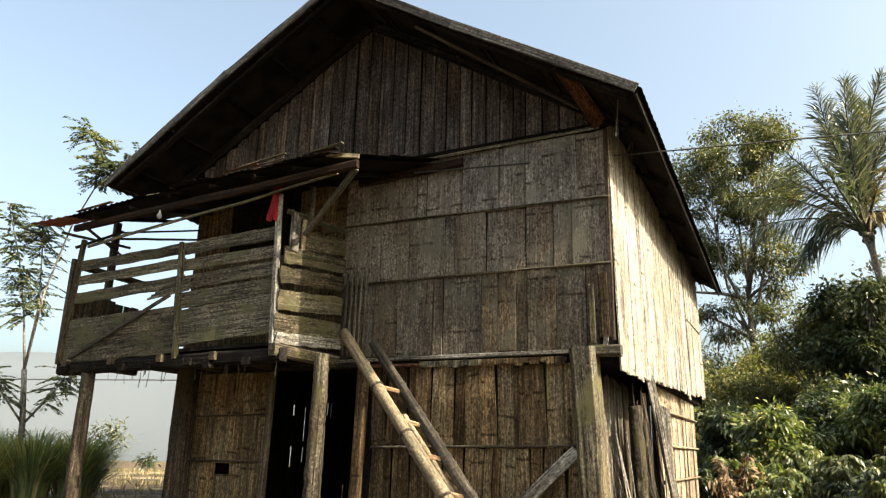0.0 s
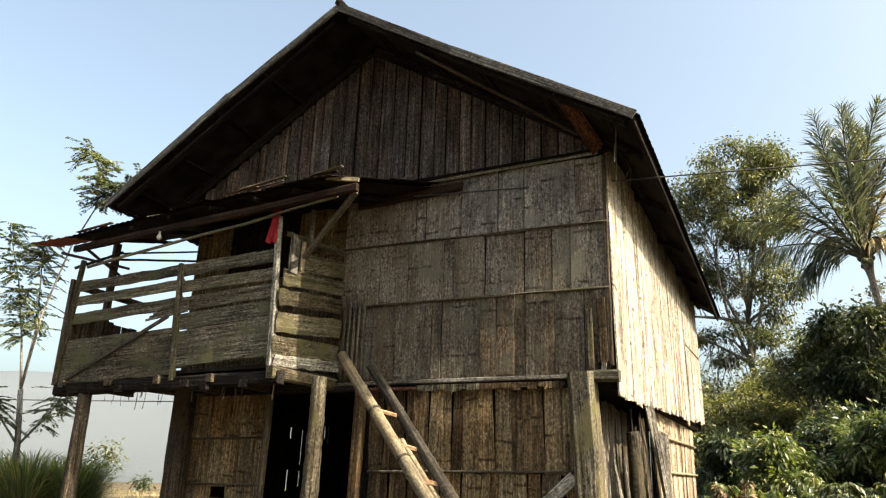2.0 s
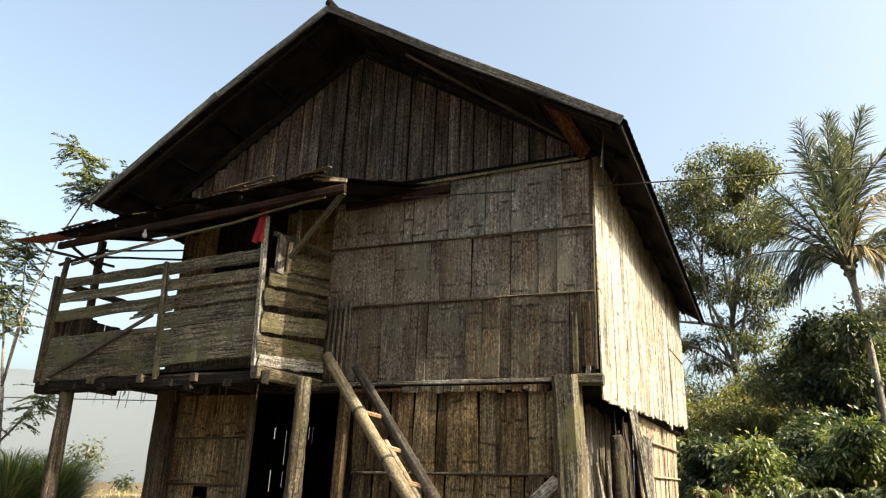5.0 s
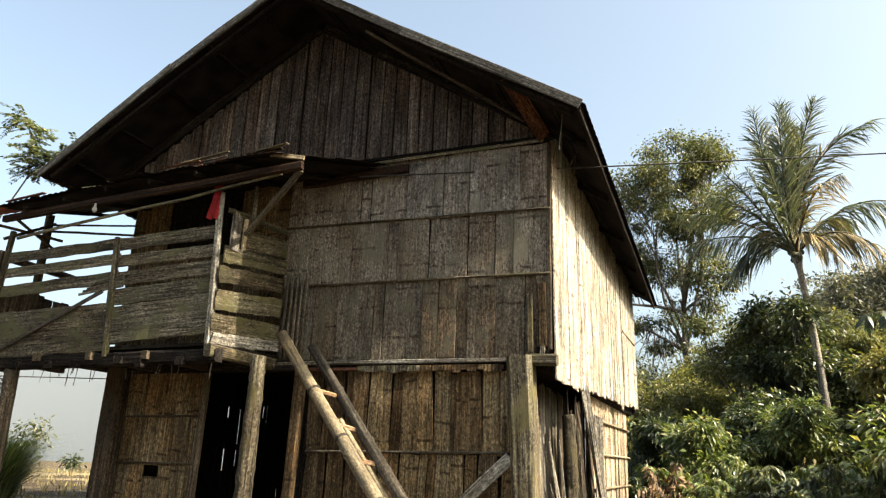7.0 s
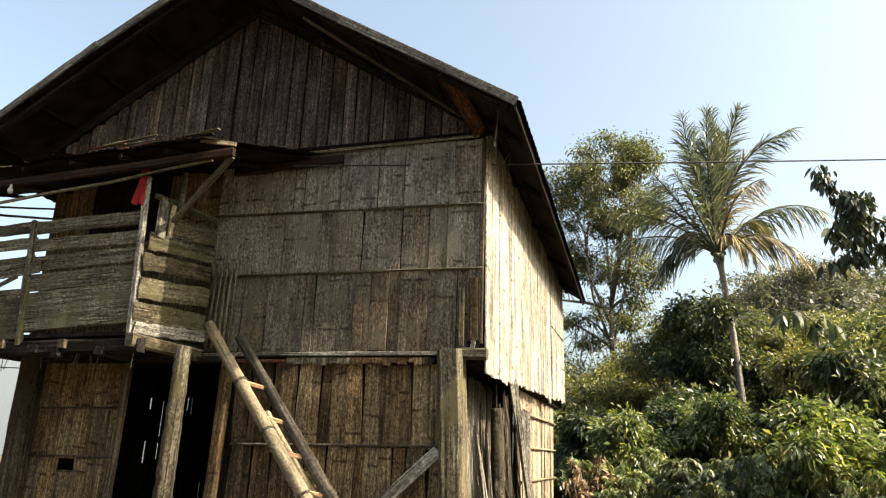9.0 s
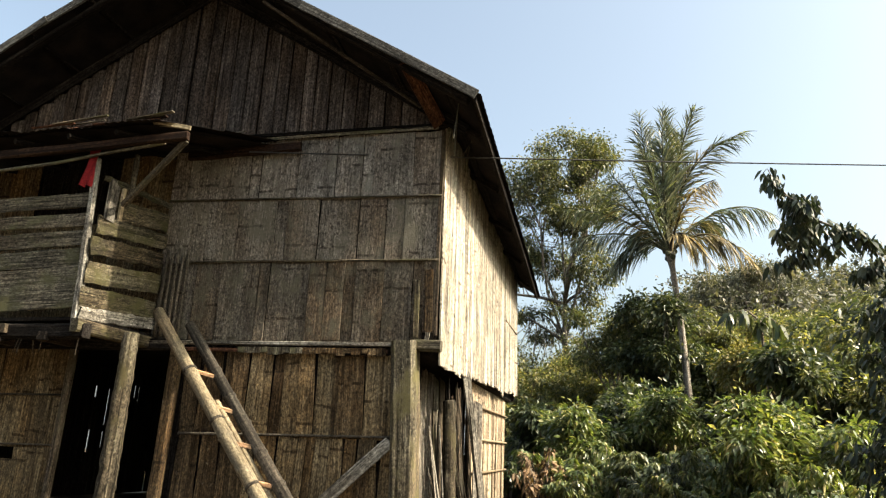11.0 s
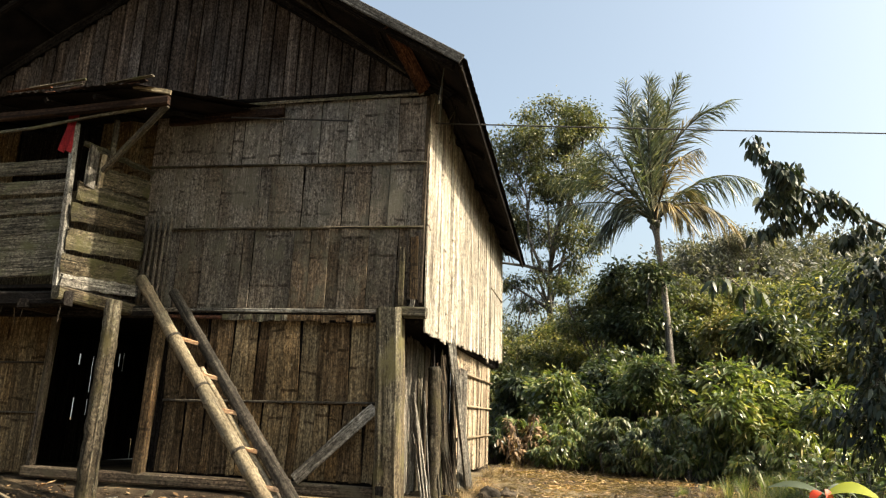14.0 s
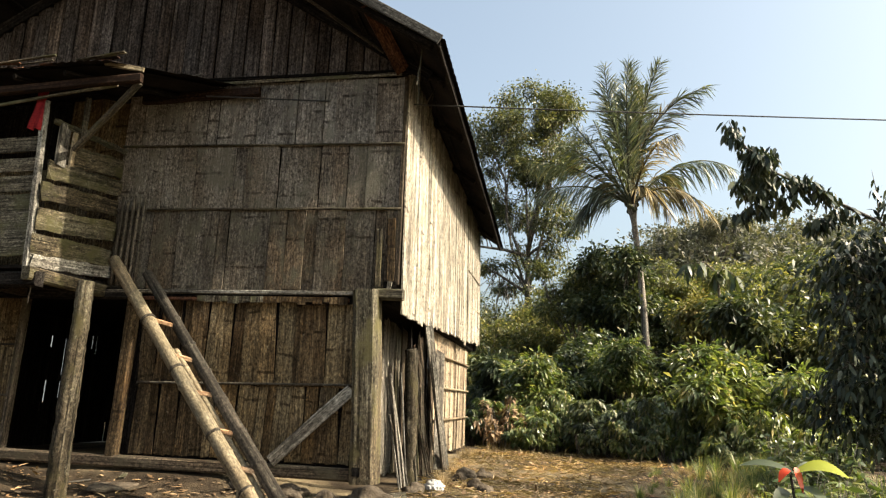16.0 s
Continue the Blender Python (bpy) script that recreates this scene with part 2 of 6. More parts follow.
M_CLOTH = mottled("red_cloth", (0.1350, 0.0090, 0.0113), (0.2028, 0.0158, 0.0180), 8, 0.9)
M_CABLE = mottled("black_cable", (0.02, 0.02, 0.02), (0.04, 0.04, 0.04), 8, 0.6)
M_SACK = mottled("white_plastic_sack", (0.24, 0.234, 0.228), (0.372, 0.372, 0.36), 9, 0.5)
M_BULB = mottled("bulb_glass", (0.2, 0.2, 0.19), (0.32, 0.32, 0.3), 9, 0.2, 0.0)
L_COFFEE = leafy("coffee_leaves", [(0, (0.045, 0.075, 0.024)), (0.5, (0.105, 0.14, 0.046)), (0.9, (0.2, 0.22, 0.09)), (1, (0.36, 0.31, 0.17))], 0.32, 0.34, 0.5, 1.6)
L_DARK = leafy("dark_tree_leaves", [(0, (0.022, 0.036, 0.018)), (0.6, (0.052, 0.07, 0.033)), (1, (0.135, 0.145, 0.072))], 0.4, 0.28, 0.36, 1.2)
L_TREE = leafy("tree_leaves", [(0, (0.05, 0.064, 0.03)), (0.6, (0.112, 0.126, 0.058)), (1, (0.26, 0.235, 0.115))], 0.38, 0.42, 0.4, 0.7)
# Darker, bluer copy of the dark leaves; backlit shade is in the colour.
L_SHADE = leafy("backlit_hanging_leaves", [(0, (0.014, 0.024, 0.017)), (0.6, (0.032, 0.045, 0.03)), (1, (0.075, 0.087, 0.052))], 0.42, 0.12, 0.25, 1.2)
L_TALL = leafy("tall_tree_leaves", [(0, (0.036, 0.05, 0.026)), (0.6, (0.086, 0.1, 0.048)), (1, (0.2, 0.19, 0.095))], 0.38, 0.3, 0.4, 0.9)
L_FEATHER = leafy("feathery_leaves", [(0, (0.035, 0.05, 0.028)), (0.6, (0.08, 0.1, 0.052)), (1, (0.19, 0.2, 0.1))], 0.45, 0.3, 0.4, 0.9)
# Greyed green: haze over the hill is put into the base colour.
L_FAR = leafy("hazed_hill_leaves", [(0, (0.055, 0.064, 0.052)), (0.6, (0.1, 0.107, 0.085)), (1, (0.17, 0.162, 0.13))], 0.6, 0.22)
L_GOLD = leafy("yellowing_leaves", [(0, (0.08, 0.09, 0.02)), (0.6, (0.15, 0.135, 0.04)), (1, (0.25, 0.2, 0.07))], 0.45, 0.3)
L_PALM = leafy("palm_leaflets", [(0, (0.06, 0.082, 0.055)), (0.6, (0.115, 0.14, 0.088)), (1, (0.25, 0.25, 0.16))], 0.35, 0.2, 0.5, 0.6)
L_PALMDRY = leafy("dry_palm_leaflets", [(0, (0.14, 0.112, 0.06)), (1, (0.3, 0.245, 0.135))], 0.5, 0.28)
L_GRASS = leafy("tall_grass", [(0, (0.054, 0.084, 0.0323)), (0.6, (0.12, 0.156, 0.0605)), (0.9, (0.264, 0.252, 0.114)), (1, (0.432, 0.36, 0.188))], 0.42, 0.42)
L_STRAW = leafy("dry_straw", [(0, (0.1360, 0.0960, 0.0496)), (0.6, (0.2640, 0.1960, 0.1080)), (1, (0.3840, 0.3040, 0.1920))], 0.8, 0.15, 0.2)
L_FIELD = leafy("dry_field_blades", [(0, (0.1, 0.088, 0.04)), (0.6, (0.19, 0.16, 0.075)), (1, (0.27, 0.23, 0.125))], 0.8, 0.2, 0.2)
L_LITTER = leafy("dry_leaf_litter", [(0, (0.07, 0.042, 0.022)), (0.5, (0.19, 0.12, 0.062)), (1, (0.4, 0.28, 0.16))], 0.8, 0.1, 0.2)
L_YELLOW = leafy("yellow_green_leaf", [(0, (0.225, 0.27, 0.03)), (1, (0.27, 0.3, 0.045))], 0.35, 0.45)
L_RED = leafy("red_bract", [(0, (0.4, 0.03, 0.015)), (1, (0.5, 0.06, 0.02))], 0.4, 0.3)
L_PALE = leafy("grey_green_leaf", [(0, (0.0281, 0.0421, 0.0225)), (1, (0.0562, 0.0731, 0.045))], 0.4, 0.25)

# ---- builders ----
RNG = random.Random(7)
NP = np.random.default_rng(11)
WHERE = {}


def hang(ob, parent, m=None):
    """Puts ob at the world pose m under its parent."""
    m = m or Matrix.Identity(4)
    WHERE[ob.name] = m
    if parent:
        ob.parent = parent
        ob.matrix_parent_inverse = WHERE[parent.name].inverted()
    ob.matrix_basis = m
    return ob


def thing(name, at, label, category, group="", kind=""):
    ob = hang(new(name), None, Matrix.Translation(at))
    return tagged(ob, label, category, group, kind)


def mesh(name, verts, faces, material, smooth=False):
    me = bpy.data.meshes.new(name)
    me.from_pydata([tuple(v) for v in verts], [], faces)
    me.materials.append(material)
    if smooth:
        me.shade_smooth()
    me.update()
    return me


def part(name, me, parent, label="", m=None):
    ob = hang(new(name, me), parent, m)
    return tagged(ob, label)


def along(a, b, face):
    """A pose at a with z towards b and y away from the side that faces out."""
    a, b = Vector(a), Vector(b)
    z = (b - a).normalized()
    y = -Vector(face)
    y = (y - z * y.dot(z)).normalized()
    x = y.cross(z)
    return Matrix.Translation(a) @ Matrix((x, y, z)).transposed().to_4x4(), (b - a).length


def plank(name, a, b, w, th, material, parent, face=(0, -1, 0), label="", rough=0.006, rings=4, cup=0.0, ends=0.0, taper=1.0):
    """One board from a to b, with worn, uneven edges."""
    m, length = along(a, b, face)
    verts, faces = [], []
    c = min(w, th) * 0.18
    prof = [(-w / 2 + c, -th / 2), (0, -th / 2 - cup), (w / 2 - c, -th / 2), (w / 2, -th / 2 + c), (w / 2, th / 2), (-w / 2, th / 2), (-w / 2, -th / 2 + c)]
    k = len(prof)
    for i in range(rings):
        f = i / (rings - 1)
        s = 1 + (taper - 1) * f
        dx, dy = RNG.uniform(-rough, rough) * 0.3, RNG.uniform(-rough, rough) * 0.4
        for x, y in prof:
            z = f * length
            if i in (0, rings - 1):
                z += RNG.uniform(-ends, ends)
            verts.append((x * s + dx + RNG.uniform(-rough, rough) * 0.55, y + dy, z))
    for i in range(rings - 1):
        for j in range(k):
            faces.append((i * k + j, i * k + (j + 1) % k, (i + 1) * k + (j + 1) % k, (i + 1) * k + j))
    faces += [tuple(range(k - 1, -1, -1)), tuple(range((rings - 1) * k, rings * k))]
    return part(name, mesh(name, verts, faces, material), parent, label, m)


def tube(pts, radii, seg=8, wobble=0.0, base=0):
    """Vertices and faces of a round limb along pts."""
    verts, faces = [], []
    pts = [Vector(p) for p in pts]
    ref = Vector((0.31, 0.93, 0.2))
    for i, p in enumerate(pts):
        d = (pts[min(i + 1, len(pts) - 1)] - pts[max(i - 1, 0)]).normalized()
        u = d.cross(ref).normalized()
        v = d.cross(u)
        for j in range(seg):
            t = 2 * math.pi * j / seg
            r = radii[i] * (1 + RNG.uniform(-wobble, wobble))
            verts.append(p + (u * math.cos(t) + v * math.sin(t)) * r)
    for i in range(len(pts) - 1):
        for j in range(seg):
            faces.append((base + i * seg + j, base + i * seg + (j + 1) % seg, base + (i + 1) * seg + (j + 1) % seg, base + (i + 1) * seg + j))
    faces.append(tuple(base + j for j in range(seg - 1, -1, -1)))
    faces.append(tuple(base + (len(pts) - 1) * seg + j for j in range(seg)))
    return verts, faces


def pole(name, a, b, r0, r1, material, parent, label="", seg=10, rings=7, wobble=0.05, bend=0.02, nodes=0.0):
    """A round stick from a to b; nodes: the spacing of bamboo joints."""
    m, length = along(a, b, (0, -1, 0.01))
    if nodes:
        pts, rad = [], []
        z = 0.0
        step = nodes
        while z < length:
            for dz, k in ((0.0, 1.0), (step * 0.47, 0.97), (step * 0.93, 1.0), (step * 0.97, 1.13)):
                if z + dz < length:
                    pts.append((0, 0, z + dz))
                    rad.append((r0 + (r1 - r0) * (z + dz) / length) * k)
            z += step
        pts.append((0, 0, length))
        rad.append(r1)
    else:
        pts = [(RNG.uniform(-bend, bend) if 0 < i < rings - 1 else 0, RNG.uniform(-bend, bend) if 0 < i < rings - 1 else 0, length * i / (rings - 1)) for i in range(rings)]
        rad = [r0 + (r1 - r0) * i / (rings - 1) for i in range(rings)]
    v, f = tube(pts, rad, seg, wobble)
    return part(name, mesh(name, v, f, material, True), parent, label, m)


def leaves(name, pos, way, size, width, material, droop=0.0, flat=None, fine=True):
    """Folded leaves in one mesh: at pos, pointing along way."""
    n = len(pos)
    way = way / (np.linalg.norm(way, axis=1, keepdims=True) + 1e-9)
    up = NP.normal(0, 0.45, (n, 3)) + (0, 0, 1) if flat is None else NP.normal(0, flat, (n, 3)) + (0, 0, 1)
    side = np.cross(way, up)
    side /= np.linalg.norm(side, axis=1, keepdims=True) + 1e-9
    nrm = np.cross(side, way)
    size = np.asarray(size).reshape(-1, 1) * np.ones((n, 1))
    w = size * width
    down = np.array([0, 0, 1.0]) * size * droop
    tip = pos + way * size - down
    if fine:
        m1, m2 = pos + way * size * 0.3 + nrm * size * 0.05 - down * 0.1, pos + way * size * 0.68 + nrm * size * 0.03 - down * 0.5
        v = np.stack([pos, m1 + side * w * 0.46, m2 + side * w * 0.4, tip, m2 - side * w * 0.4, m1 - side * w * 0.46], 1).reshape(-1, 3)
        f = np.arange(n)[:, None] * 6
        tris = np.concatenate([f + (0, 1, 5), f + (1, 2, 5), f + (2, 4, 5), f + (2, 3, 4)], 1).reshape(-1, 3)
    else:
        mid = pos + way * size * 0.45 + nrm * size * 0.05
        v = np.stack([pos, mid + side * w / 2, tip, mid - side * w / 2], 1).reshape(-1, 3)
        f = np.arange(n)[:, None] * 4
        tris = np.concatenate([f + (0, 1, 2), f + (0, 2, 3)], 1).reshape(-1, 3)
    me = bpy.data.meshes.new(name)
    me.vertices.add(len(v))
    me.vertices.foreach_set("co", v.ravel())
    me.loops.add(len(tris) * 3)
    me.loops.foreach_set("vertex_index", tris.ravel().astype(np.int32))
    me.polygons.add(len(tris))
    me.polygons.foreach_set("loop_start", np.arange(0, len(tris) * 3, 3, dtype=np.int32))
    me.materials.append(material)
    me.update()
    me.validate()
    return me


def land(x, y):
    """Height of the ground."""
    def ease(a, b, v):
        t = min(max((v - a) / (b - a), 0), 1)
        return t * t * (3 - 2 * t)
    z = -0.14 * ease(-2.5, -0.5, x) * (1 - ease(1.5, 5, y)) - 0.22 * (1 - ease(-1.2, 0.2, y))
    z -= 0.4 * (1 - ease(-5.5, -1.2, y)) * ease(-9, -4, x)
    z -= 0.5 * (1 - ease(-9, -4, x)) * (1 - ease(-5, 0, y))
    z += 1.7 * ease(9, 24, y) * ease(-6, 2, x)
    z += 11 * ease(17, 60, y) * ease(-4 + 0.02 * y, 8 + 0.06 * y, x)
    z -= 6 * ease(25, 90, -x)
    z += 0.05 * noise.noise((x * 0.7, y * 0.7, 0)) + 0.02 * noise.noise((x * 2.9, y * 2.9, 3))
    return z


# ---- ground ----
def ground_sheet():
    n = 150
    u = np.linspace(-1, 1, n)
    ax = 14 * u + 900 * np.sign(u) * np.abs(u) ** 6
    verts = [(x - 0.5, y + 2, land(x - 0.5, y + 2)) for y in ax for x in ax]
    faces = [(j * n + i, j * n + i + 1, (j + 1) * n + i + 1, (j + 1) * n + i) for j in range(n - 1) for i in range(n - 1)]
    m, nn, l, b = shader("dry_earth", 0.95, 0.1)
    co = nn.new("ShaderNodeTexCoord")
    a, c, d = (nn.new("ShaderNodeTexNoise") for _ in range(3))
    for t, s, de in ((a, 0.35, 5), (c, 2.4, 6), (d, 40, 5)):
        t.inputs["Scale"].default_value, t.inputs["Detail"].default_value = s, de
        l.new(co.outputs["Object"], t.inputs["Vector"])
    col = ramp(nn, l, c.outputs[0], [(0.3, (0.018, 0.013, 0.009)), (0.5, (0.04, 0.03, 0.02)), (0.7, (0.1, 0.075, 0.047))])
    col = mixed(nn, l, "MIX", ramp(nn, l, a.outputs[0], [(0.48, (0, 0, 0)), (0.62, (0.75, 0.75, 0.75))]), col, (0.29, 0.235, 0.15))
    col = mixed(nn, l, "MULTIPLY", 0.7, col, ramp(nn, l, d.outputs[0], [(0.3, (0.5, 0.5, 0.5)), (0.7, (1.2, 1.2, 1.2))]))
    l.new(col, b.inputs["Base Color"])
    bp = nn.new("ShaderNodeBump")
    bp.inputs["Strength"].default_value, bp.inputs["Distance"].default_value = 0.8, 0.03
    l.new(d.outputs[0], bp.inputs["Height"])
    l.new(bp.outputs[0], b.inputs["Normal"])
    ob = hang(new("ground", mesh("ground", verts, faces, m, True)), None)
    tagged(ob, "dry brown earth with straw and fallen leaves", "ground", kind="structure")


ground_sheet()

# added far ridge; its flat pale blue colour stands in for horizon haze
def far_ridge(name, dist, height, colour, seed, a0, a1):
    verts, faces = [], []
    n = 120
    for i in range(n + 1):
        a = radians(a0 + (a1 - a0) * i / n)
        h = height * (0.85 + 0.12 * noise.noise((a * 3.1, seed, 0)) + 0.04 * noise.noise((a * 11, seed, 2)))
        for d, z in ((0, -30), (0, h * 0.7), (60, h)):
            verts.append((math.cos(a) * (dist + d), math.sin(a) * (dist + d), z))
    for i in range(n):
        for k in range(2):
            q = i * 3 + k
            faces.append((q, q + 3, q + 4, q + 1))
    m, _, _, b = shader(name + "_haze", 1.0, 0.0)
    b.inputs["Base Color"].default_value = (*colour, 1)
    tagged(hang(new(name, mesh(name, verts, faces, m, True)), None), "added pale blue ridge standing in for distant haze", "mountains", kind="structure")


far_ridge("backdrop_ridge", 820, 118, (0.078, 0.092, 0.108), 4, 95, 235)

# ---- house: frame ----
WEST, EAST, FRONT, BACK = -6.1, 0.0, 0.0, 7.5
FLOOR, TOP = 2.02, 4.62
house = thing("farmhouse", (-3, 3.5, 0), "two-storey farmhouse of weathered timber and bamboo, dark gable roof", "house")


def roof_point(side, f, g):
    """side -1 west, 1 east; f from ridge to eave, g from front to back."""
    ridge = Vector((-3.28, -0.96 + 9.1 * g, 6.95 - 0.1 * g))
    eave = Vector((0.57 - 0.12 * g, -0.96 + 8.9 * g, 4.53 - 0.2 * g)) if side > 0 else Vector((-7.14, -0.96 + 8.9 * g, 4.6 - 0.1 * g))
    p = ridge.lerp(eave, f)
    p.z -= (0.03 if side > 0 else -0.075) * math.sin(math.pi * f)
    return p


def build_roof():
    for side, word in ((1, "roof_slope"), (-1, "roof_slope")):
        base = part(word, slope_mesh(side), house, "dark rusted corrugated roof slope")
        # sheets laid over the slope
        cols, tiers = 11, 3
        for r in range(tiers):
            for c in range(cols):
                sheet = sheet_mesh(side, r / tiers - (0.02 if r else 0), min((r + 1) / tiers + 0.03, 1.012), c / cols - 0.004, (c + 1) / cols + 0.006, 0.02 + 0.012 * ((r + c) % 2) - 0.008 * r)
                part("roof_sheet", sheet, base)
        # rafters and purlins under it
        for g in (0.012, 0.11, 0.3, 0.5, 0.7, 0.9):
            a, b = roof_point(side, 0.03, g), roof_point(side, 0.97, g)
            dz = Vector((0, 0, -0.1))
            plank("rafter", a + dz, b + dz, 0.06, 0.1, M_DARKW, base)
        for f in (0.12, 0.32, 0.52, 0.72, 0.9, 0.99):
            a, b = roof_point(side, f, 0.005), roof_point(side, f, 0.995)
            dz = Vector((0, 0, -0.045))
            plank("purlin", a + dz, b + dz, 0.07, 0.04, M_DARKW, base, (0, 0, 1))


def slope_mesh(side):
    verts, faces, n = [], [], 8
    for k in (0.0, -0.02):
        for j in range(n + 1):
            for i in range(n + 1):
                p = roof_point(side, i / n, j / n)
                verts.append(p + Vector((0, 0, k)))
    w = n + 1
    for j in range(n):
        for i in range(n):
            q = (j * w + i, j * w + i + 1, (j + 1) * w + i + 1, (j + 1) * w + i)
            faces += [q, tuple(w * w + v for v in reversed(q))]
    return mesh("roof_slope", verts, faces, M_ROOF)


def sheet_mesh(side, f0, f1, g0, g1, lift):
    """A corrugated sheet: waves run down the slope."""
    verts, faces = [], []
    n = 13
    for f in (f0, f1):
        for i in range(n):
            g = g0 + (g1 - g0) * i / (n - 1)
            p = roof_point(side, f, g)
            verts.append(p + Vector((0, 0, lift + (0.014 if i % 2 else -0.004))))
    for i in range(n - 1):
        faces.append((i, i + 1, n + i + 1, n + i))
    return mesh("roof_sheet", verts, faces, M_ROOF)


build_roof()
# bargeboards on the front rakes, two lengths a side
for side in (1, -1):
    for f0, f1, dz in ((0.0, 0.47, 0.0), (0.45, 1.0, 0.012)):
        off = Vector((0, -0.03 - dz, -0.03))
        plank("bargeboard", roof_point(side, f0, 0) + off, roof_point(side, f1, 0) + off, 0.105, 0.025, M_BARGE, house, label="grey weathered bargeboard", rings=10, rough=0.008)
        off = Vector((0, 0.05 - dz, 0.03))
        plank("barge_cap", roof_point(side, f0, 0) + off, roof_point(side, f1, 0) + off, 0.02, 0.14, M_ROOF, house)
ridge = Vector((0, 0, 0.05))
pole("ridge_cap", roof_point(1, 0, -0.004) + ridge, roof_point(1, 0, 1.0) + ridge, 0.06, 0.06, M_ROOF, house, "dark ridge cap", 8)
# eave board, and the reddish knee at the corner of the roof
plank("eave_board", roof_point(1, 1, 0) + Vector((-0.02, 0, -0.05)), roof_point(1, 1, 1) + Vector((-0.02, 0, -0.05)), 0.09, 0.025, M_DARKW, house, (1, 0, 0))
plank("roof_knee", (-0.04, -0.06, 4.64), (-0.27, -0.9, 5.03), 0.17, 0.05, M_RED, house, (0.5, -0.6, -0.6), "reddish timber roof brace")
plank("roof_strut", (-0.22, -0.3, 4.76), (-2.1, -0.88, 5.98), 0.035, 0.04, M_BROWN, house)

for k in range(6):
    g = 0.03 + 0.035 * k + RNG.uniform(0, 0.02)
    p = roof_point(1, 0.93 - 0.02 * (k % 3), g)
    plank("hanging_lath", p - Vector((0, 0, 0.06)), p + Vector((RNG.uniform(-0.15, 0.05), RNG.uniform(-0.2, 0.3), -RNG.uniform(0.25, 0.65))), 0.009, 0.006, M_GREY, house)
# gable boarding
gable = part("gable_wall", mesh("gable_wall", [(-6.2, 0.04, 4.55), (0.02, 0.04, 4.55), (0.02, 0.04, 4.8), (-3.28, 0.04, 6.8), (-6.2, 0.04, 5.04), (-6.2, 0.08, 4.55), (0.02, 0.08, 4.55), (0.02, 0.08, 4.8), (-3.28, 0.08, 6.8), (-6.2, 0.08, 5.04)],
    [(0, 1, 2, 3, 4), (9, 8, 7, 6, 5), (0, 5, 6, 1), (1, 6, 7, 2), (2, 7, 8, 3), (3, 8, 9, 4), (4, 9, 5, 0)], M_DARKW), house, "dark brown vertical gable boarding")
x = -6.2
while x < -0.02:
    w = RNG.uniform(0.16, 0.22)
    cx = min(x + w / 2, 0.0)
    zt = 6.93 - 0.62 * abs(cx + 3.28) - 0.13
    zb = 4.63 + 0.03 * RNG.random()
    if zt > zb + 0.1:
        plank("gable_plank", (cx, RNG.uniform(-0.02, 0.01), zb), (cx, RNG.uniform(-0.02, 0.01), zt), w - 0.018, 0.022, M_GABLE, gable)
    x += w
# added strips hide the stepped plank tops, coloured as dark as the shade there
for sg in (1, -1):
    off = Vector((0, 0, -0.13))
    plank("gable_trim", roof_point(sg, 0.01, 0.1) + off, roof_point(sg, 0.93, 0.1) + off, 0.14, 0.025, M_DARKW, house, rings=8)
plank("gable_sill", (-3.2, -0.02, 4.615), (0.05, -0.02, 4.64), 0.05, 0.07, M_DARKW, house)
plank("wall_plate_board", (-2.35, -0.05, 4.565), (-0.05, -0.05, 4.605), 0.035, 0.02, M_GREY, house, rough=0.01)

# upper front wall in three tiers of flattened bamboo
upper = part("upper_front_wall", mesh("upper_front_wall", [(-6.2, 0.03, 2.0), (0, 0.03, 2.0), (0, 0.03, 4.58), (-6.2, 0.03, 4.58)] + [(-6.2, 0.06, 2.0), (0, 0.06, 2.0), (0, 0.06, 4.58), (-6.2, 0.06, 4.58)],
    [(0, 1, 2, 3), (7, 6, 5, 4), (0, 4, 5, 1), (1, 5, 6, 2), (2, 6, 7, 3), (3, 7, 4, 0)], M_DARKW), house, "grey-brown flattened bamboo upper wall")
# tier tones carry a light balance as well as browner bamboo low down
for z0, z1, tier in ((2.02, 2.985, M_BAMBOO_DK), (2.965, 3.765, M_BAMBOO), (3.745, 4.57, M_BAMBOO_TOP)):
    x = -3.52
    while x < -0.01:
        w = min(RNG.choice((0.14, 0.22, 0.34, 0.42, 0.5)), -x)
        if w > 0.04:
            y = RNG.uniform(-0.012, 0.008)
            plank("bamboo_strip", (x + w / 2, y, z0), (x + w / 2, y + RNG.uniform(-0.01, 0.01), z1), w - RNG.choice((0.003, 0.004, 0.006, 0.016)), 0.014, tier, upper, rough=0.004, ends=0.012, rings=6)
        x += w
for z0, z1, xa in ((2.975, 2.965, -3.1), (3.78, 3.745, -3.52)):
    pole("batten", (xa, -0.03, z0), (0.02, -0.03, z1), 0.016, 0.014, M_GREY, upper, rings=16, wobble=0.12, bend=0.008, nodes=0.33)
plank("corner_board", (-0.06, -0.03, 2.14), (-0.08, -0.03, 2.85), 0.09, 0.02, M_BAMBOO_LOW, upper, ends=0.03)
plank("corner_board", (-0.2, -0.035, 2.06), (-0.21, -0.03, 2.72), 0.06, 0.02, M_POST, upper, ends=0.03)
plank("corner_trim", (0.012, -0.012, 2.1), (0.004, -0.012, 4.58), 0.045, 0.03, M_BROWN, upper, rough=0.006, rings=8)
# flat near-black board stands for the shade in a corner hole
plank("corner_gap", (-0.13, -0.022, 2.075), (0.0, -0.022, 2.075), 0.11, 0.012, M_DARKW, upper)
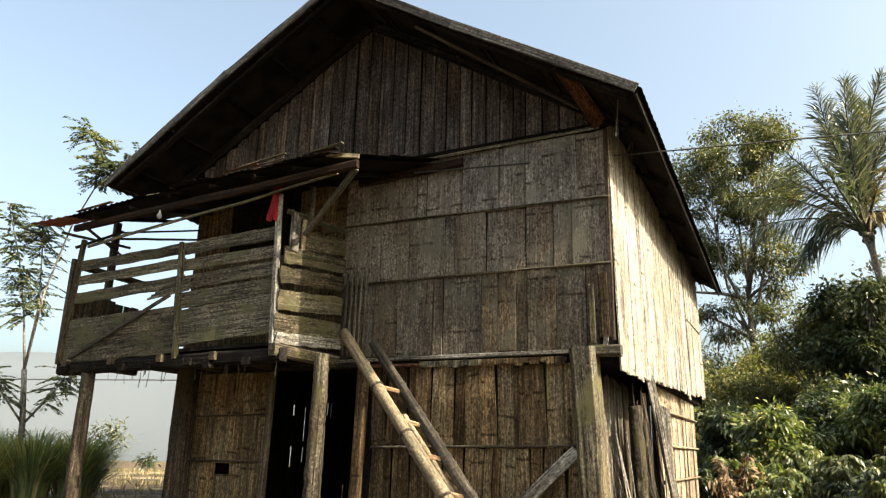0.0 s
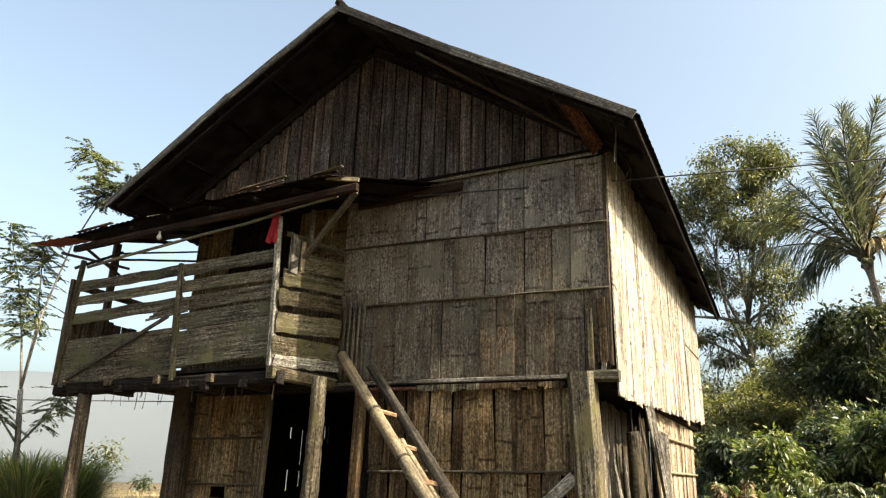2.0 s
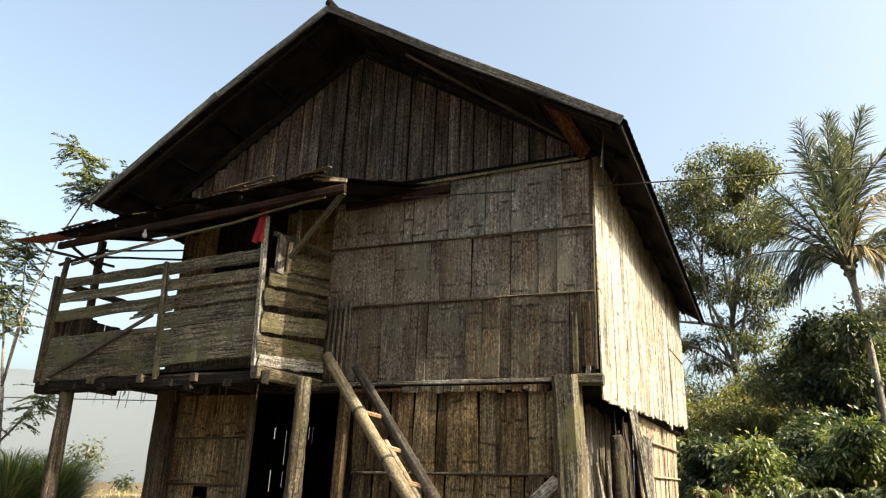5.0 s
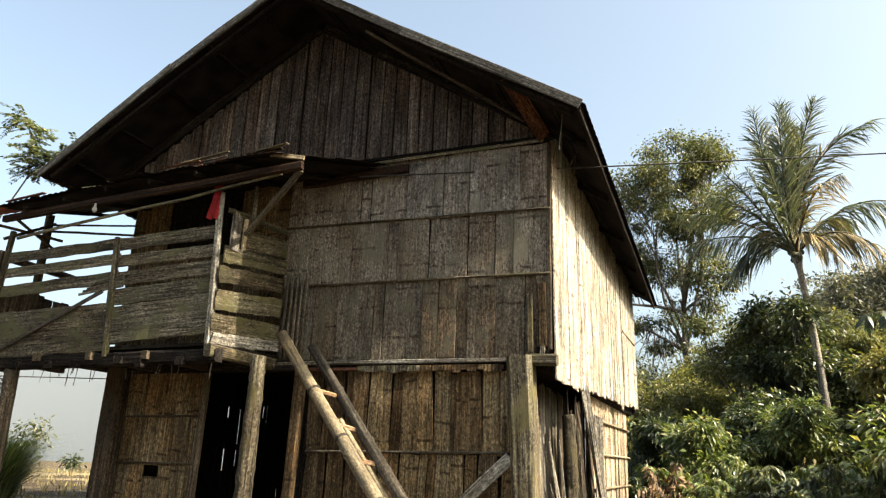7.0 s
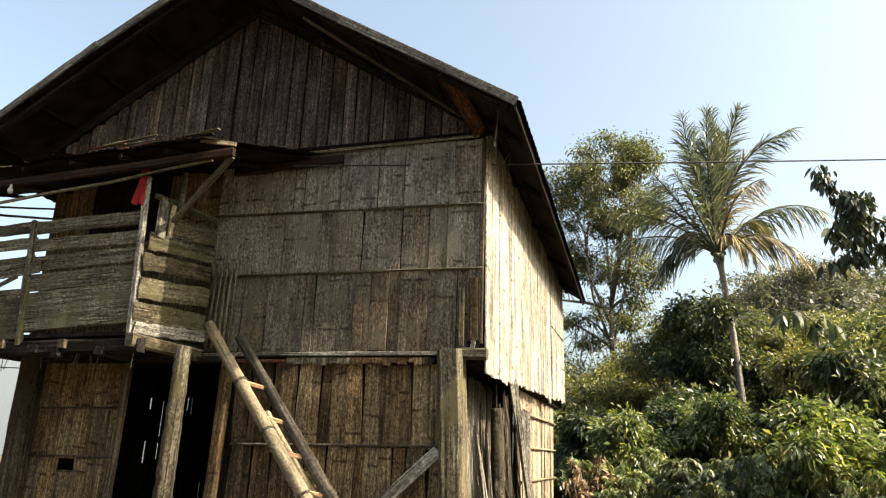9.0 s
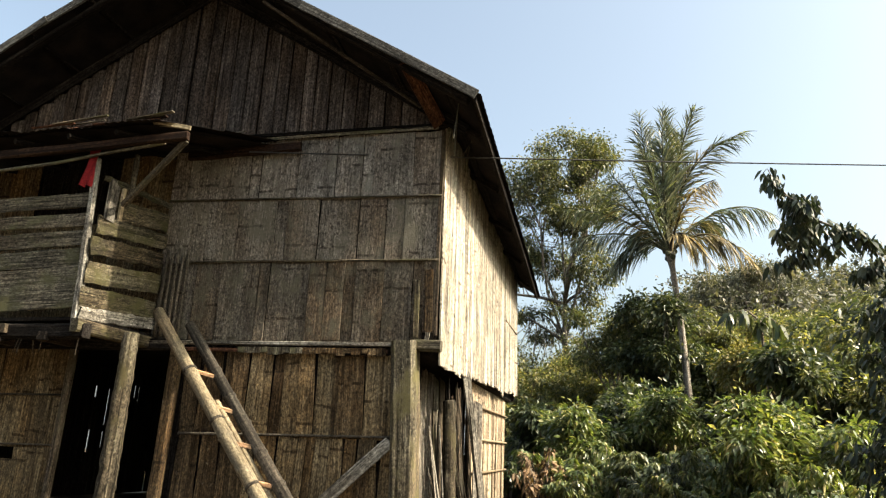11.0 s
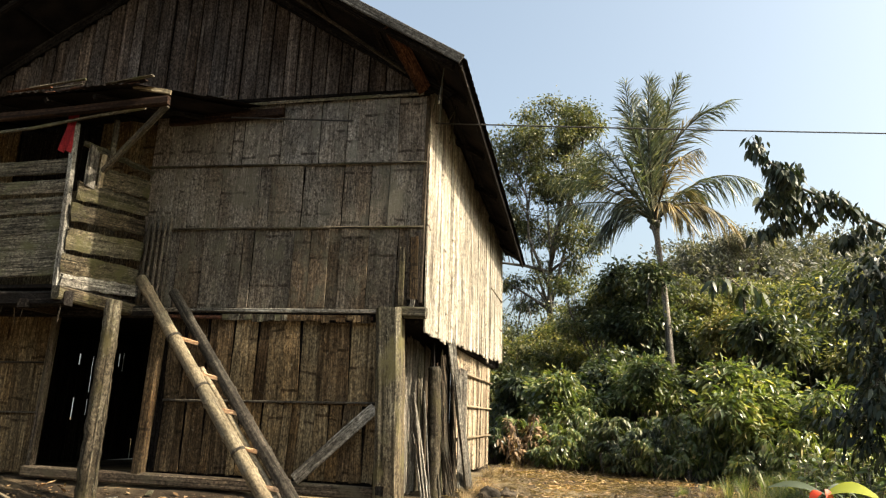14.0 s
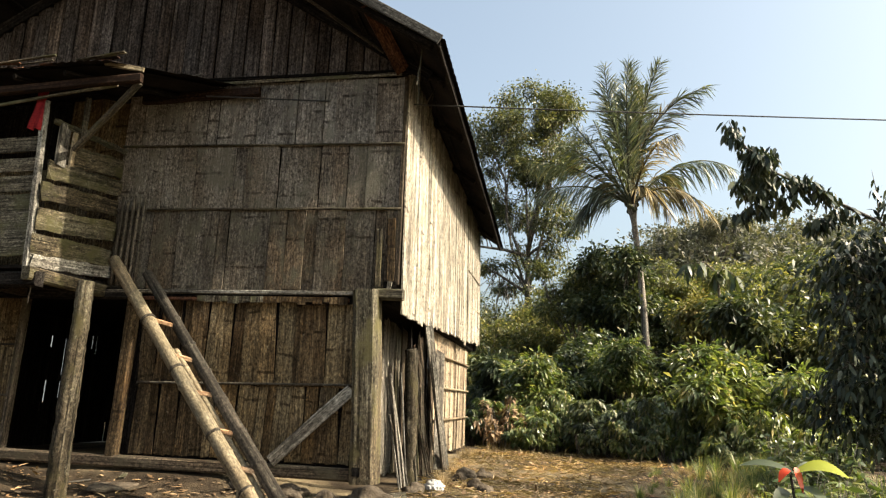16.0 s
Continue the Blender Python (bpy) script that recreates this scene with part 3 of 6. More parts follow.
plank("corner_chip", (-0.07, -0.04, 2.04), (-0.06, -0.04, 2.13), 0.05, 0.015, M_PALE, upper)
# boarding behind the balcony
x = -6.2
while x < -3.55:
    w = RNG.uniform(0.17, 0.24)
    cx = x + w / 2
    # opening left in the boards; the near-black backing sheet supplies its darkness
    if -5.5 < cx < -4.3:
        spans = ((2.03, 3.5), (4.42, 4.58))
    else:
        spans = ((2.03, 4.58),)
    for z0, z1 in spans:
        plank("wall_plank", (cx, 0, z0), (cx, 0, z1), w - 0.008, 0.02, M_BAMBOO_PALE, upper)
    x += w

# lower front wall
lower = part("lower_front_wall", mesh("lower_front_wall", [(-3.1, 0.06, 0.1), (-0.35, 0.06, 0.1), (-0.35, 0.06, 2.0), (-3.1, 0.06, 2.0), (-3.1, 0.09, 0.1), (-0.35, 0.09, 0.1), (-0.35, 0.09, 2.0), (-3.1, 0.09, 2.0)],
    [(0, 1, 2, 3), (7, 6, 5, 4), (0, 4, 5, 1), (1, 5, 6, 2), (2, 6, 7, 3), (3, 7, 4, 0)], M_DARKW), house, "brown split bamboo lower wall")
for z0, z1, x0, x1, ws in ((0.16, 0.98, -2.98, -0.42, (0.1, 0.14, 0.18, 0.24)), (0.96, 1.9, -2.98, -1.05, (0.1, 0.15, 0.2)), (0.96, 1.86, -1.05, -0.42, (0.3, 0.33))):
    x = x0
    while x < x1 - 0.03:
        w = min(RNG.choice(ws), x1 - x)
        lean = RNG.uniform(-0.045, 0.045)
        plank("bamboo_strip", (x + w / 2, 0.02 + RNG.uniform(-0.015, 0.015), z0), (x + w / 2 + lean, 0.02, z1 + RNG.uniform(-0.04, 0.02)), w - RNG.choice((0.003, 0.006, 0.01)), 0.014, M_BAMBOO_PALE if x > -2.3 and RNG.random() < 0.7 else M_BAMBOO_LOW, lower, rough=0.006, ends=0.015)
        x += w
pole("batten", (-2.95, -0.02, 0.94), (-0.42, -0.02, 0.99), 0.016, 0.014, M_POLE_DK, lower, nodes=0.4)
plank("lower_beam", (-3.6, -0.06, 1.975), (-0.45, -0.06, 1.985), 0.045, 0.06, M_PALE, house, label="worn grey floor beam")
plank("lower_batten", (-3.0, -0.06, 1.9), (-0.5, -0.06, 1.905), 0.04, 0.03, M_RED, house)
for xa, xb in ((-2.3, -1.55), (-1.5, -0.62)):
    x = xa
    while x < xb:
        w = RNG.uniform(0.06, 0.12)
        plank("beam_fringe", (x + w / 2, -0.085, 1.935), (x + w / 2, -0.085, 1.935 - RNG.uniform(0.05, 0.09)), w - 0.006, 0.012, M_GREY if xa < -2 else M_BAMBOO_LOW, house)
        x += w
plank("sill_beam", (-4.6, -0.04, 0.08), (-0.35, -0.04, 0.06), 0.13, 0.12, M_BROWN, house, label="grey timber ground sill")
plank("brace_plank", (-1.24, -0.1, 0.16), (-0.4, -0.1, 0.94), 0.13, 0.035, M_PALE, house, label="diagonal grey brace board")
plank("corner_post", (-0.215, -0.04, -0.02), (-0.307, -0.04, 2.02), 0.275, 0.25, M_POST, house, label="thick square mossy corner post", rough=0.012, rings=8)
# dark plate on the post face, colouring in the shade of a mortise
plank("mortise", (-0.28, -0.168, 0.06), (-0.28, -0.168, 0.15), 0.09, 0.012, M_DARKW, house)
plank("door_post", (-3.14, -0.04, 0.1), (-3.1, -0.04, 1.9), 0.13, 0.1, M_BAMBOO_LOW, house)
plank("west_post", (-5.98, -0.04, -0.1), (-5.98, -0.04, 1.95), 0.3, 0.25, M_BROWN, house, label="dark square timber post", rough=0.012, rings=8)
plank("door_jamb", (-4.55, -0.02, 0.1), (-4.52, -0.02, 1.9), 0.07, 0.08, M_BROWN, house)
# bamboo panel beside the doorway
for z0, z1, ws in ((0.05, 0.72, (0.2, 0.24)), (0.7, 1.32, (0.3, 0.4)), (1.3, 1.9, (0.2, 0.26, 0.3))):
    x = -5.83
    while x < -4.6:
        w = min(RNG.choice(ws), -4.58 - x)
        if w > 0.04 and not (z0 < 0.1 and -5.4 < x + w / 2 < -5.05):
            plank("bamboo_strip", (x + w / 2, 0.02, z0), (x + w / 2, 0.02 + RNG.uniform(-0.01, 0.01), z1), w - 0.008, 0.014, M_BAMBOO_PALE, lower, ends=0.01)
        x += w
plank("bamboo_strip", (-5.22, 0.02, 0.02), (-5.22, 0.02, 0.56), 0.33, 0.014, M_BAMBOO_PALE, lower)
for z in (0.72, 1.31):
    pole("batten", (-5.83, -0.01, z), (-4.58, -0.01, z + 0.02), 0.012, 0.012, M_POLE_DK, lower, nodes=0.35)
plank("door_beam", (-6.1, -0.03, 1.95), (-3.05, -0.03, 1.95), 0.14, 0.12, M_DARKW, house)

# upper side wall of pale planks, ragged at its foot
side = part("side_wall", mesh("side_wall", [(-0.05, 0.1, 2.0), (-0.05, BACK, 2.1), (-0.05, BACK, 4.7), (-0.05, 0.1, 4.85), (-0.02, 0.1, 2.0), (-0.02, BACK, 2.1), (-0.02, BACK, 4.7), (-0.02, 0.1, 4.85)],
    [(3, 2, 1, 0), (4, 5, 6, 7), (0, 1, 5, 4), (1, 2, 6, 5), (2, 3, 7, 6), (3, 0, 4, 7)], M_DARKW), house, "sunlit pale weathered plank side wall")
y = 0.03
while y < BACK:
    w = RNG.uniform(0.13, 0.22)
    zb = 1.78 + 0.045 * y + RNG.uniform(-0.03, 0.03) + (RNG.uniform(-0.1, 0.06) if RNG.random() < 0.18 else 0)
    x = RNG.uniform(0.0, 0.02)
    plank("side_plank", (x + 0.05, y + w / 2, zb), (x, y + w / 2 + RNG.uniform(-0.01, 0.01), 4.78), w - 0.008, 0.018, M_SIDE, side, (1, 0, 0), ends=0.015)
    y += w
for ya, yb, z in ((5.6, 7.4, 3.35), (5.9, 7.5, 2.75), (5.6, 7.6, 2.2)):
    pole("side_batten", (0.05, ya, z), (0.05, yb, z + 0.03), 0.018, 0.015, M_POLE, side, nodes=0.35)
# lower side wall, set back, with a broken bay near the corner
lowside = part("lower_side_wall", mesh("lower_side_wall", [(-0.2, 3.2, 0.05), (-0.2, 7.0, 0.1), (-0.2, 7.0, 2.2), (-0.2, 3.2, 2.0), (-0.16, 3.2, 0.05), (-0.16, 7.0, 0.1), (-0.16, 7.0, 2.2), (-0.16, 3.2, 2.0)],
    [(3, 2, 1, 0), (4, 5, 6, 7), (0, 1, 5, 4), (1, 2, 6, 5), (2, 3, 7, 6), (3, 0, 4, 7)], M_DARKW), house, "sunlit split bamboo lower side wall")
y = 3.2
while y < 7.0:
    w = RNG.uniform(0.14, 0.3)
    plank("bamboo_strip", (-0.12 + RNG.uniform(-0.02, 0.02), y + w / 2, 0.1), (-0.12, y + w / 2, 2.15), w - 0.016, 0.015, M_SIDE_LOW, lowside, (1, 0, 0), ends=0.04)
    y += w
for z in (0.6, 1.1, 1.6):
    pole("side_batten", (-0.08, 3.2, z), (-0.08, 7.05, z + 0.05), 0.022, 0.018, M_POLE, lowside, nodes=0.4)
plank("side_beam", (-0.12, 0.14, 1.98), (-0.12, 7.4, 2.05), 0.16, 0.14, M_DARKW, house, (1, 0, 0), "dark timber floor beam")
plank("beam_end", (-0.2, -0.03, 1.985), (0.1, -0.03, 1.98), 0.12, 0.13, M_GREY, house)
# back and west walls of upright planks, with daylight between some of them
back_wall = part("back_wall", mesh("back_wall", [(-6.1, 7.5, 2.0), (0, 7.5, 2.0), (0, 7.5, 4.7), (-6.1, 7.5, 4.7), (-6.1, 7.54, 2.0), (0, 7.54, 2.0), (0, 7.54, 4.7), (-6.1, 7.54, 4.7)],
    [(0, 1, 2, 3), (7, 6, 5, 4), (0, 4, 5, 1), (1, 5, 6, 2), (2, 6, 7, 3), (3, 7, 4, 0)], M_DARKW), house, "dark plank rear wall")
part("rear_gable", mesh("rear_gable", [(-6.2, 7.5, 4.6), (0.02, 7.5, 4.6), (-3.28, 7.5, 6.75), (-6.2, 7.54, 4.6), (0.02, 7.54, 4.6), (-3.28, 7.54, 6.75)], [(0, 1, 2), (5, 4, 3), (0, 3, 4, 1), (1, 4, 5, 2), (2, 5, 3, 0)], M_DARKW), house, "dark rear gable")
west_wall = part("west_wall", mesh("west_wall", [(-6.15, 0.1, 2.0), (-6.15, 7.5, 2.0), (-6.15, 7.5, 4.95), (-6.15, 0.1, 4.95), (-6.11, 0.1, 2.0), (-6.11, 7.5, 2.0), (-6.11, 7.5, 4.95), (-6.11, 0.1, 4.95)],
    [(0, 1, 2, 3), (7, 6, 5, 4), (0, 4, 5, 1), (1, 5, 6, 2), (2, 6, 7, 3), (3, 7, 4, 0)], M_DARKW), house, "dark plank west wall")
edges = (0.1, 0.35, 0.6, 0.85, 1.1, 1.35, 1.65, 1.97, 2.28, 2.61, 2.94, 3.28, 3.62, 3.73, 4.0, 4.28, 4.5, 4.7, 4.95, 5.2, 5.45, 5.7, 5.95, 6.2, 6.45, 6.7, 6.95, 7.2, 7.5)
open_at = {1.97: 0.013, 2.61: 0.02, 2.94: 0.017, 3.62: 0.016, 3.73: 0.014, 4.28: 0.016}
for y0, y1 in zip(edges, edges[1:]):
    a_ = open_at.get(y0, -0.012)
    b_ = open_at.get(y1, -0.012)
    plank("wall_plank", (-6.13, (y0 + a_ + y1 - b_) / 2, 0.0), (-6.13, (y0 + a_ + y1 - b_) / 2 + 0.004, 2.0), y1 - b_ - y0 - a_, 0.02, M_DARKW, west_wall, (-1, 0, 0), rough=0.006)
# added unseen boards block the gaps, leaving daylight only in short slits
for y, z0, z1 in ((1.97, 0.0, 0.2), (1.97, 1.36, 2.0), (2.61, 0.0, 0.64), (2.61, 0.98, 1.49), (2.61, 1.67, 2.0), (2.94, 0.0, 0.72), (2.94, 0.97, 1.08), (2.94, 1.65, 2.0), (3.62, 0.0, 1.55), (3.62, 1.77, 2.0), (3.73, 0.0, 1.47), (3.73, 1.78, 2.0), (4.28, 0.33, 2.0)):
    plank("inner_patch", (-6.106, y - 0.03, z0), (-6.106, y - 0.03, z1), 0.1 if 3.6 < y < 3.8 else 0.14, 0.018, M_DARKW, west_wall, (1, 0, 0), rough=0.006)
x = -6.1
while x < -0.45:
    w = RNG.uniform(0.2, 0.3)
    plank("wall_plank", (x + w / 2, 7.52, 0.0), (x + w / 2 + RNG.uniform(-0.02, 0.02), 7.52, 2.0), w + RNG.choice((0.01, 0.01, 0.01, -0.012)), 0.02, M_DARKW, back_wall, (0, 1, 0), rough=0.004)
    x += w
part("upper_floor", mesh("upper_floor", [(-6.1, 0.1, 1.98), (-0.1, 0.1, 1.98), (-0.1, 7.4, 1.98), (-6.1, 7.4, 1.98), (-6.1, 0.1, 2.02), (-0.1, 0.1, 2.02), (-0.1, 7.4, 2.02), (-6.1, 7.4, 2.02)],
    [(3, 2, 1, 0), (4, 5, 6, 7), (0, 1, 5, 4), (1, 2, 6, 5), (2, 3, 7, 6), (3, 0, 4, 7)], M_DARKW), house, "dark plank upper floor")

# ---- balcony ----
balcony = part("balcony", mesh("balcony", [(-7.3, -1.12, 1.98), (-3.6, -1.12, 2.04), (-3.5, 0.0, 2.04), (-7.3, 0.0, 1.98), (-7.3, -1.12, 2.02), (-3.6, -1.12, 2.08), (-3.5, 0.0, 2.08), (-7.3, 0.0, 2.02)],
    [(3, 2, 1, 0), (4, 5, 6, 7), (0, 1, 5, 4), (1, 2, 6, 5), (2, 3, 7, 6), (3, 0, 4, 7)], M_DARKW), house, "weathered plank balcony with gaps in its railing")
Y = -1.12
plank("front_board", (-7.28, Y, 2.23), (-5.2, Y, 2.31), 0.6, 0.03, M_GREY, balcony, rough=0.02, rings=12)
plank("front_board", (-5.24, Y - 0.01, 2.315), (-3.72, Y - 0.01, 2.41), 0.46, 0.03, M_GREY, balcony, rough=0.02, rings=10)
for (xa, za), (xb, zb), w in (((-7.2, 3.3), (-5.25, 3.37), 0.14), ((-7.25, 3.08), (-5.22, 3.17), 0.13), ((-7.26, 2.83), (-5.2, 2.93), 0.15), ((-5.28, 3.36), (-3.77, 3.41), 0.16), ((-5.25, 3.13), (-3.76, 3.18), 0.15), ((-5.25, 2.9), (-3.76, 2.97), 0.17), ((-5.3, 2.66), (-3.76, 2.75), 0.2)):
    plank("rail_board", (xa, Y, za), (xb, Y, zb), w, 0.025, M_GREY, balcony, rough=0.016, rings=9)
for xa, xb, zt in ((-7.27, -7.17, 3.68), (-5.16, -5.28, 3.44), (-3.66, -3.76, 3.9)):
    plank("rail_post", (xa, Y - 0.03, 1.93), (xb, Y - 0.03, zt), 0.065, 0.06, M_PALE if xa > -4 else M_SIDEB, balcony, rough=0.01, rings=8)
plank("front_beam", (-7.3, -1.08, 1.87), (-3.55, -1.08, 1.93), 0.16, 0.14, M_DARKW, balcony, rough=0.012, rings=9)
plank("side_joist", (-3.62, -1.2, 1.98), (-3.5, 0.0, 1.97), 0.14, 0.1, M_POST, balcony, (1, 0, 0))
x = -7.1
while x < -3.7:
    plank("joist", (x, -1.2, 1.94), (x, 0.0, 1.95), 0.09, 0.1, M_BROWN, balcony, (0, 0, 1))
    x += 0.86
for ya, z, z2, w, d in ((-1.14, 2.11, 2.2, 0.13, 0.02), (-1.13, 2.294, 2.37, 0.215, 0.0), (-1.13, 2.566, 2.69, 0.235, 0.014), (-1.12, 2.876, 2.99, 0.2, -0.006), (-1.1, 3.12, 3.24, 0.2, 0.012), (-0.78, 3.39, 3.48, 0.24, -0.012), (-1.1, 3.67, 3.7, 0.065, 0.02)):
    plank("side_board", (-3.64 + d, ya - RNG.uniform(0, 0.04), z), (-3.5 + d, -0.02, z2), w, 0.03, M_PALE if z < 2.2 else M_SIDEB, balcony, (1, 0, 0), rough=0.022, rings=13, ends=0.04, taper=RNG.uniform(0.9, 1.04))
plank("side_stub", (-3.6, -0.98, 3.2), (-3.6, -0.98, 3.68), 0.16, 0.03, M_PALE, balcony, (1, 0, 0))
plank("side_stub", (-3.59, -0.82, 3.2), (-3.59, -0.82, 3.66), 0.06, 0.03, M_POLE, balcony, (1, 0, 0))
for xa in (-3.42, -3.35, -3.27, -3.2, -3.13):
    pole("entry_bar", (xa, -0.06, 2.05), (xa + 0.01, -0.06, 3.1 + RNG.uniform(-0.05, 0.05)), 0.02, 0.018, M_POLE_DK, balcony, bend=0.003)
# fibres hanging from the underside
for k in range(26):
    x = RNG.uniform(-7.2, -3.6)
    p = Vector((x, RNG.uniform(-1.16, -1.0), 1.86 + 0.016 * (x + 7.3)))
    plank("fibre", p, p + Vector((RNG.uniform(-0.05, 0.05), RNG.uniform(-0.03, 0.03), -RNG.uniform(0.06, 0.3))), 0.006, 0.004, M_BROWN, balcony, rings=4, rough=0.01)
for k in range(7):
    x = -7.0 + 0.5 * k + RNG.uniform(-0.1, 0.1)
    plank("joist_end", (x, -1.17 - RNG.uniform(0, 0.04), 1.86 + RNG.uniform(-0.02, 0.03)), (x, -1.0, 1.88), 0.1, 0.09, M_DARKW, balcony, (0, 0, 1), rough=0.012, ends=0.02)
# west end of the balcony
y = -1.05
while y < -0.05:
    plank("end_board", (-7.24, y, 2.03), (-7.24, y + 0.01, 2.93 + RNG.uniform(-0.03, 0.03)), 0.13, 0.02, M_BROWN, balcony, (-1, 0, 0))
    y += RNG.choice((0.135, 0.14, 0.155))
plank("end_rail", (-7.26, -1.1, 3.32), (-7.2, 0.0, 3.3), 0.1, 0.025, M_BROWN, balcony, (-1, 0, 0))
plank("end_post", (-7.2, -0.62, 1.95), (-7.2, -0.62, 4.1), 0.09, 0.09, M_BROWN, balcony)
plank("end_post", (-7.32, -1.13, 1.93), (-7.34, -1.13, 3.42), 0.06, 0.06, M_BROWN, balcony)
for pa, pb, r in (((-7.62, -1.2, 3.83), (-7.0, -0.5, 3.72), 0.022), ((-7.32, -1.16, 3.58), (-7.05, -0.62, 3.95), 0.022), ((-7.16, -1.16, 3.86), (-7.1, -0.55, 3.6), 0.022), ((-7.2, -0.6, 3.95), (-6.15, 0.0, 4.05), 0.015), ((-7.2, -0.6, 3.86), (-6.15, 0.0, 3.9), 0.018)):
    pole("cross_pole", pa, pb, r, r * 0.9, M_BROWN, balcony, bend=0.004)
for k in range(5):
    plank("stacked_lath", (-5.75 + 0.06 * k, -1.16, 2.72 + 0.035 * k), (-5.05, -1.16, 2.8 + 0.03 * k), 0.03, 0.015, M_GREY, balcony)
plank("loose_slat", (-7.1, -1.17, 1.98), (-5.35, -1.17, 2.75), 0.05, 0.02, M_POLE_DK, balcony)
pole("front_post", (-6.72, -1.05, -0.2), (-6.78, -1.05, 1.85), 0.1, 0.085, M_BROWN, balcony, "dark round timber post", wobble=0.06, bend=0.006, rings=12)
pole("prop_post", (-3.07, -1.0, -0.4), (-3.06, -1.0, 1.93), 0.105, 0.08, M_PROP, balcony, "rough mossy tree-trunk post", seg=16, rings=40, wobble=0.07, bend=0.005)

# awning over the balcony
def awning_point(u, v):
    """u from west to east, v from the outer edge to the wall."""
    outer = Vector((-7.1 + 4.3 * u, -1.42, 3.9 + 0.25 * u + 0.06 * math.sin(math.pi * u)))
    inner = Vector((-7.1 + 5.0 * u, -0.03, 4.28 + 0.2 * u))
    p = outer.lerp(inner, v)
    p.z += 0.015 * noise.noise((p.x * 3, p.y * 3, 1))
    return p


def awning_sheet(u0, u1, v0, v1, lift, material):
    verts, faces, n = [], [], 15
    for v in (v0, (v0 + v1) / 2, v1):
        for i in range(n):
            p = awning_point(u0 + (u1 - u0) * i / (n - 1), v)
            p.z += lift + (0.016 if i % 2 else 0)
            verts.append(p)
    for r in range(2):
        for i in range(n - 1):
            faces.append((r * n + i, r * n + i + 1, (r + 1) * n + i + 1, (r + 1) * n + i))
    return mesh("awning_sheet", verts, faces, material)


awning = part("awning", awning_sheet(0.0, 0.99, 0.02, 0.99, 0.0, M_ROOF), house, "sagging rusty sheet awning over the balcony")
for i in range(7):
    part("awning_sheet", awning_sheet(i / 7 - 0.01, (i + 1) / 7 + 0.01, -0.06 + 0.05 * (i % 3), 0.55, 0.03 + 0.012 * (i % 2), M_ROOF), awning)
    part("awning_sheet", awning_sheet(i / 7 - 0.01, (i + 1) / 7 + 0.01, 0.5, 1.0, 0.05 + 0.012 * (i % 2), M_ROOF), awning)
for i, (x0, x1, y0) in enumerate(((-8.0, -7.0, -1.45),)):
    verts, faces = [], []
    for k in range(13):
        f = k / 12
        for y, dz in ((y0, 0.0), (y0 + 0.5, 0.1)):
            verts.append((x0 + (x1 - x0) * f, y + (0.012 if k % 2 else 0), 3.93 + 0.02 * f + dz + (0.02 if k % 2 else 0)))
    faces = [(2 * k, 2 * k + 2, 2 * k + 3, 2 * k + 1) for k in range(12)]
    part("red_sheet", mesh("red_sheet", verts, faces, M_ROOF_RED), awning, "faded red rusted sheet end")
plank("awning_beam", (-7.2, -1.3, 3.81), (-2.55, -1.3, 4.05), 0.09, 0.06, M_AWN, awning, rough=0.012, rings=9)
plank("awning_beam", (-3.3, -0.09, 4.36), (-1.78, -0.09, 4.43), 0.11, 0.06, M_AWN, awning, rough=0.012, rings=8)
plank("awning_beam", (-2.95, -1.36, 4.2), (-2.55, -1.28, 4.15), 0.05, 0.03, M_POLE, awning)
plank("awning_brace", (-3.52, -0.9, 3.42), (-2.6, -1.25, 4.02), 0.06, 0.05, M_GREY, awning, label="grey awning brace")
pole("awning_pole", (-7.0, -1.2, 3.55), (-2.85, -1.25, 4.0), 0.022, 0.018, M_GREY, awning)
for u in (0.08, 0.24, 0.4, 0.56, 0.72, 0.86):
    a, b = awning_point(u, 0.02), awning_point(u, 0.98)
    plank("awning_rafter", a - Vector((0, 0, 0.05)), b - Vector((0, 0, 0.05)), 0.05, 0.05, M_DARKW, awning)
for i in range(22):
    u, v = RNG.uniform(0.0, 0.8), RNG.uniform(-0.05, 0.3)
    p = awning_point(u, v) + Vector((0, 0, 0.07))
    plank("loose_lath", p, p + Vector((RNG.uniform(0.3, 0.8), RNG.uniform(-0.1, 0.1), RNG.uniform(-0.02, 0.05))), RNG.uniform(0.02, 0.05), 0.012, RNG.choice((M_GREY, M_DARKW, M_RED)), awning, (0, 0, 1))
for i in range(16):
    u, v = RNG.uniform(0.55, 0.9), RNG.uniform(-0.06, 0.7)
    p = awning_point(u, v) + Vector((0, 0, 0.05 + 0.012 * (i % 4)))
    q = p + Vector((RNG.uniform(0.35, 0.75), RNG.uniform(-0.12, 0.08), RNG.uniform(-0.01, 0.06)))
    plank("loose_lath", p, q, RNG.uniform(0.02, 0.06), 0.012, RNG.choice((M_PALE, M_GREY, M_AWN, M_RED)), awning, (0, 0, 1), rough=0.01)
plank("gutter_post", (-3.55, -0.75, 3.6), (-3.55, -0.75, 4.1), 0.05, 0.05, M_GREY, awning)

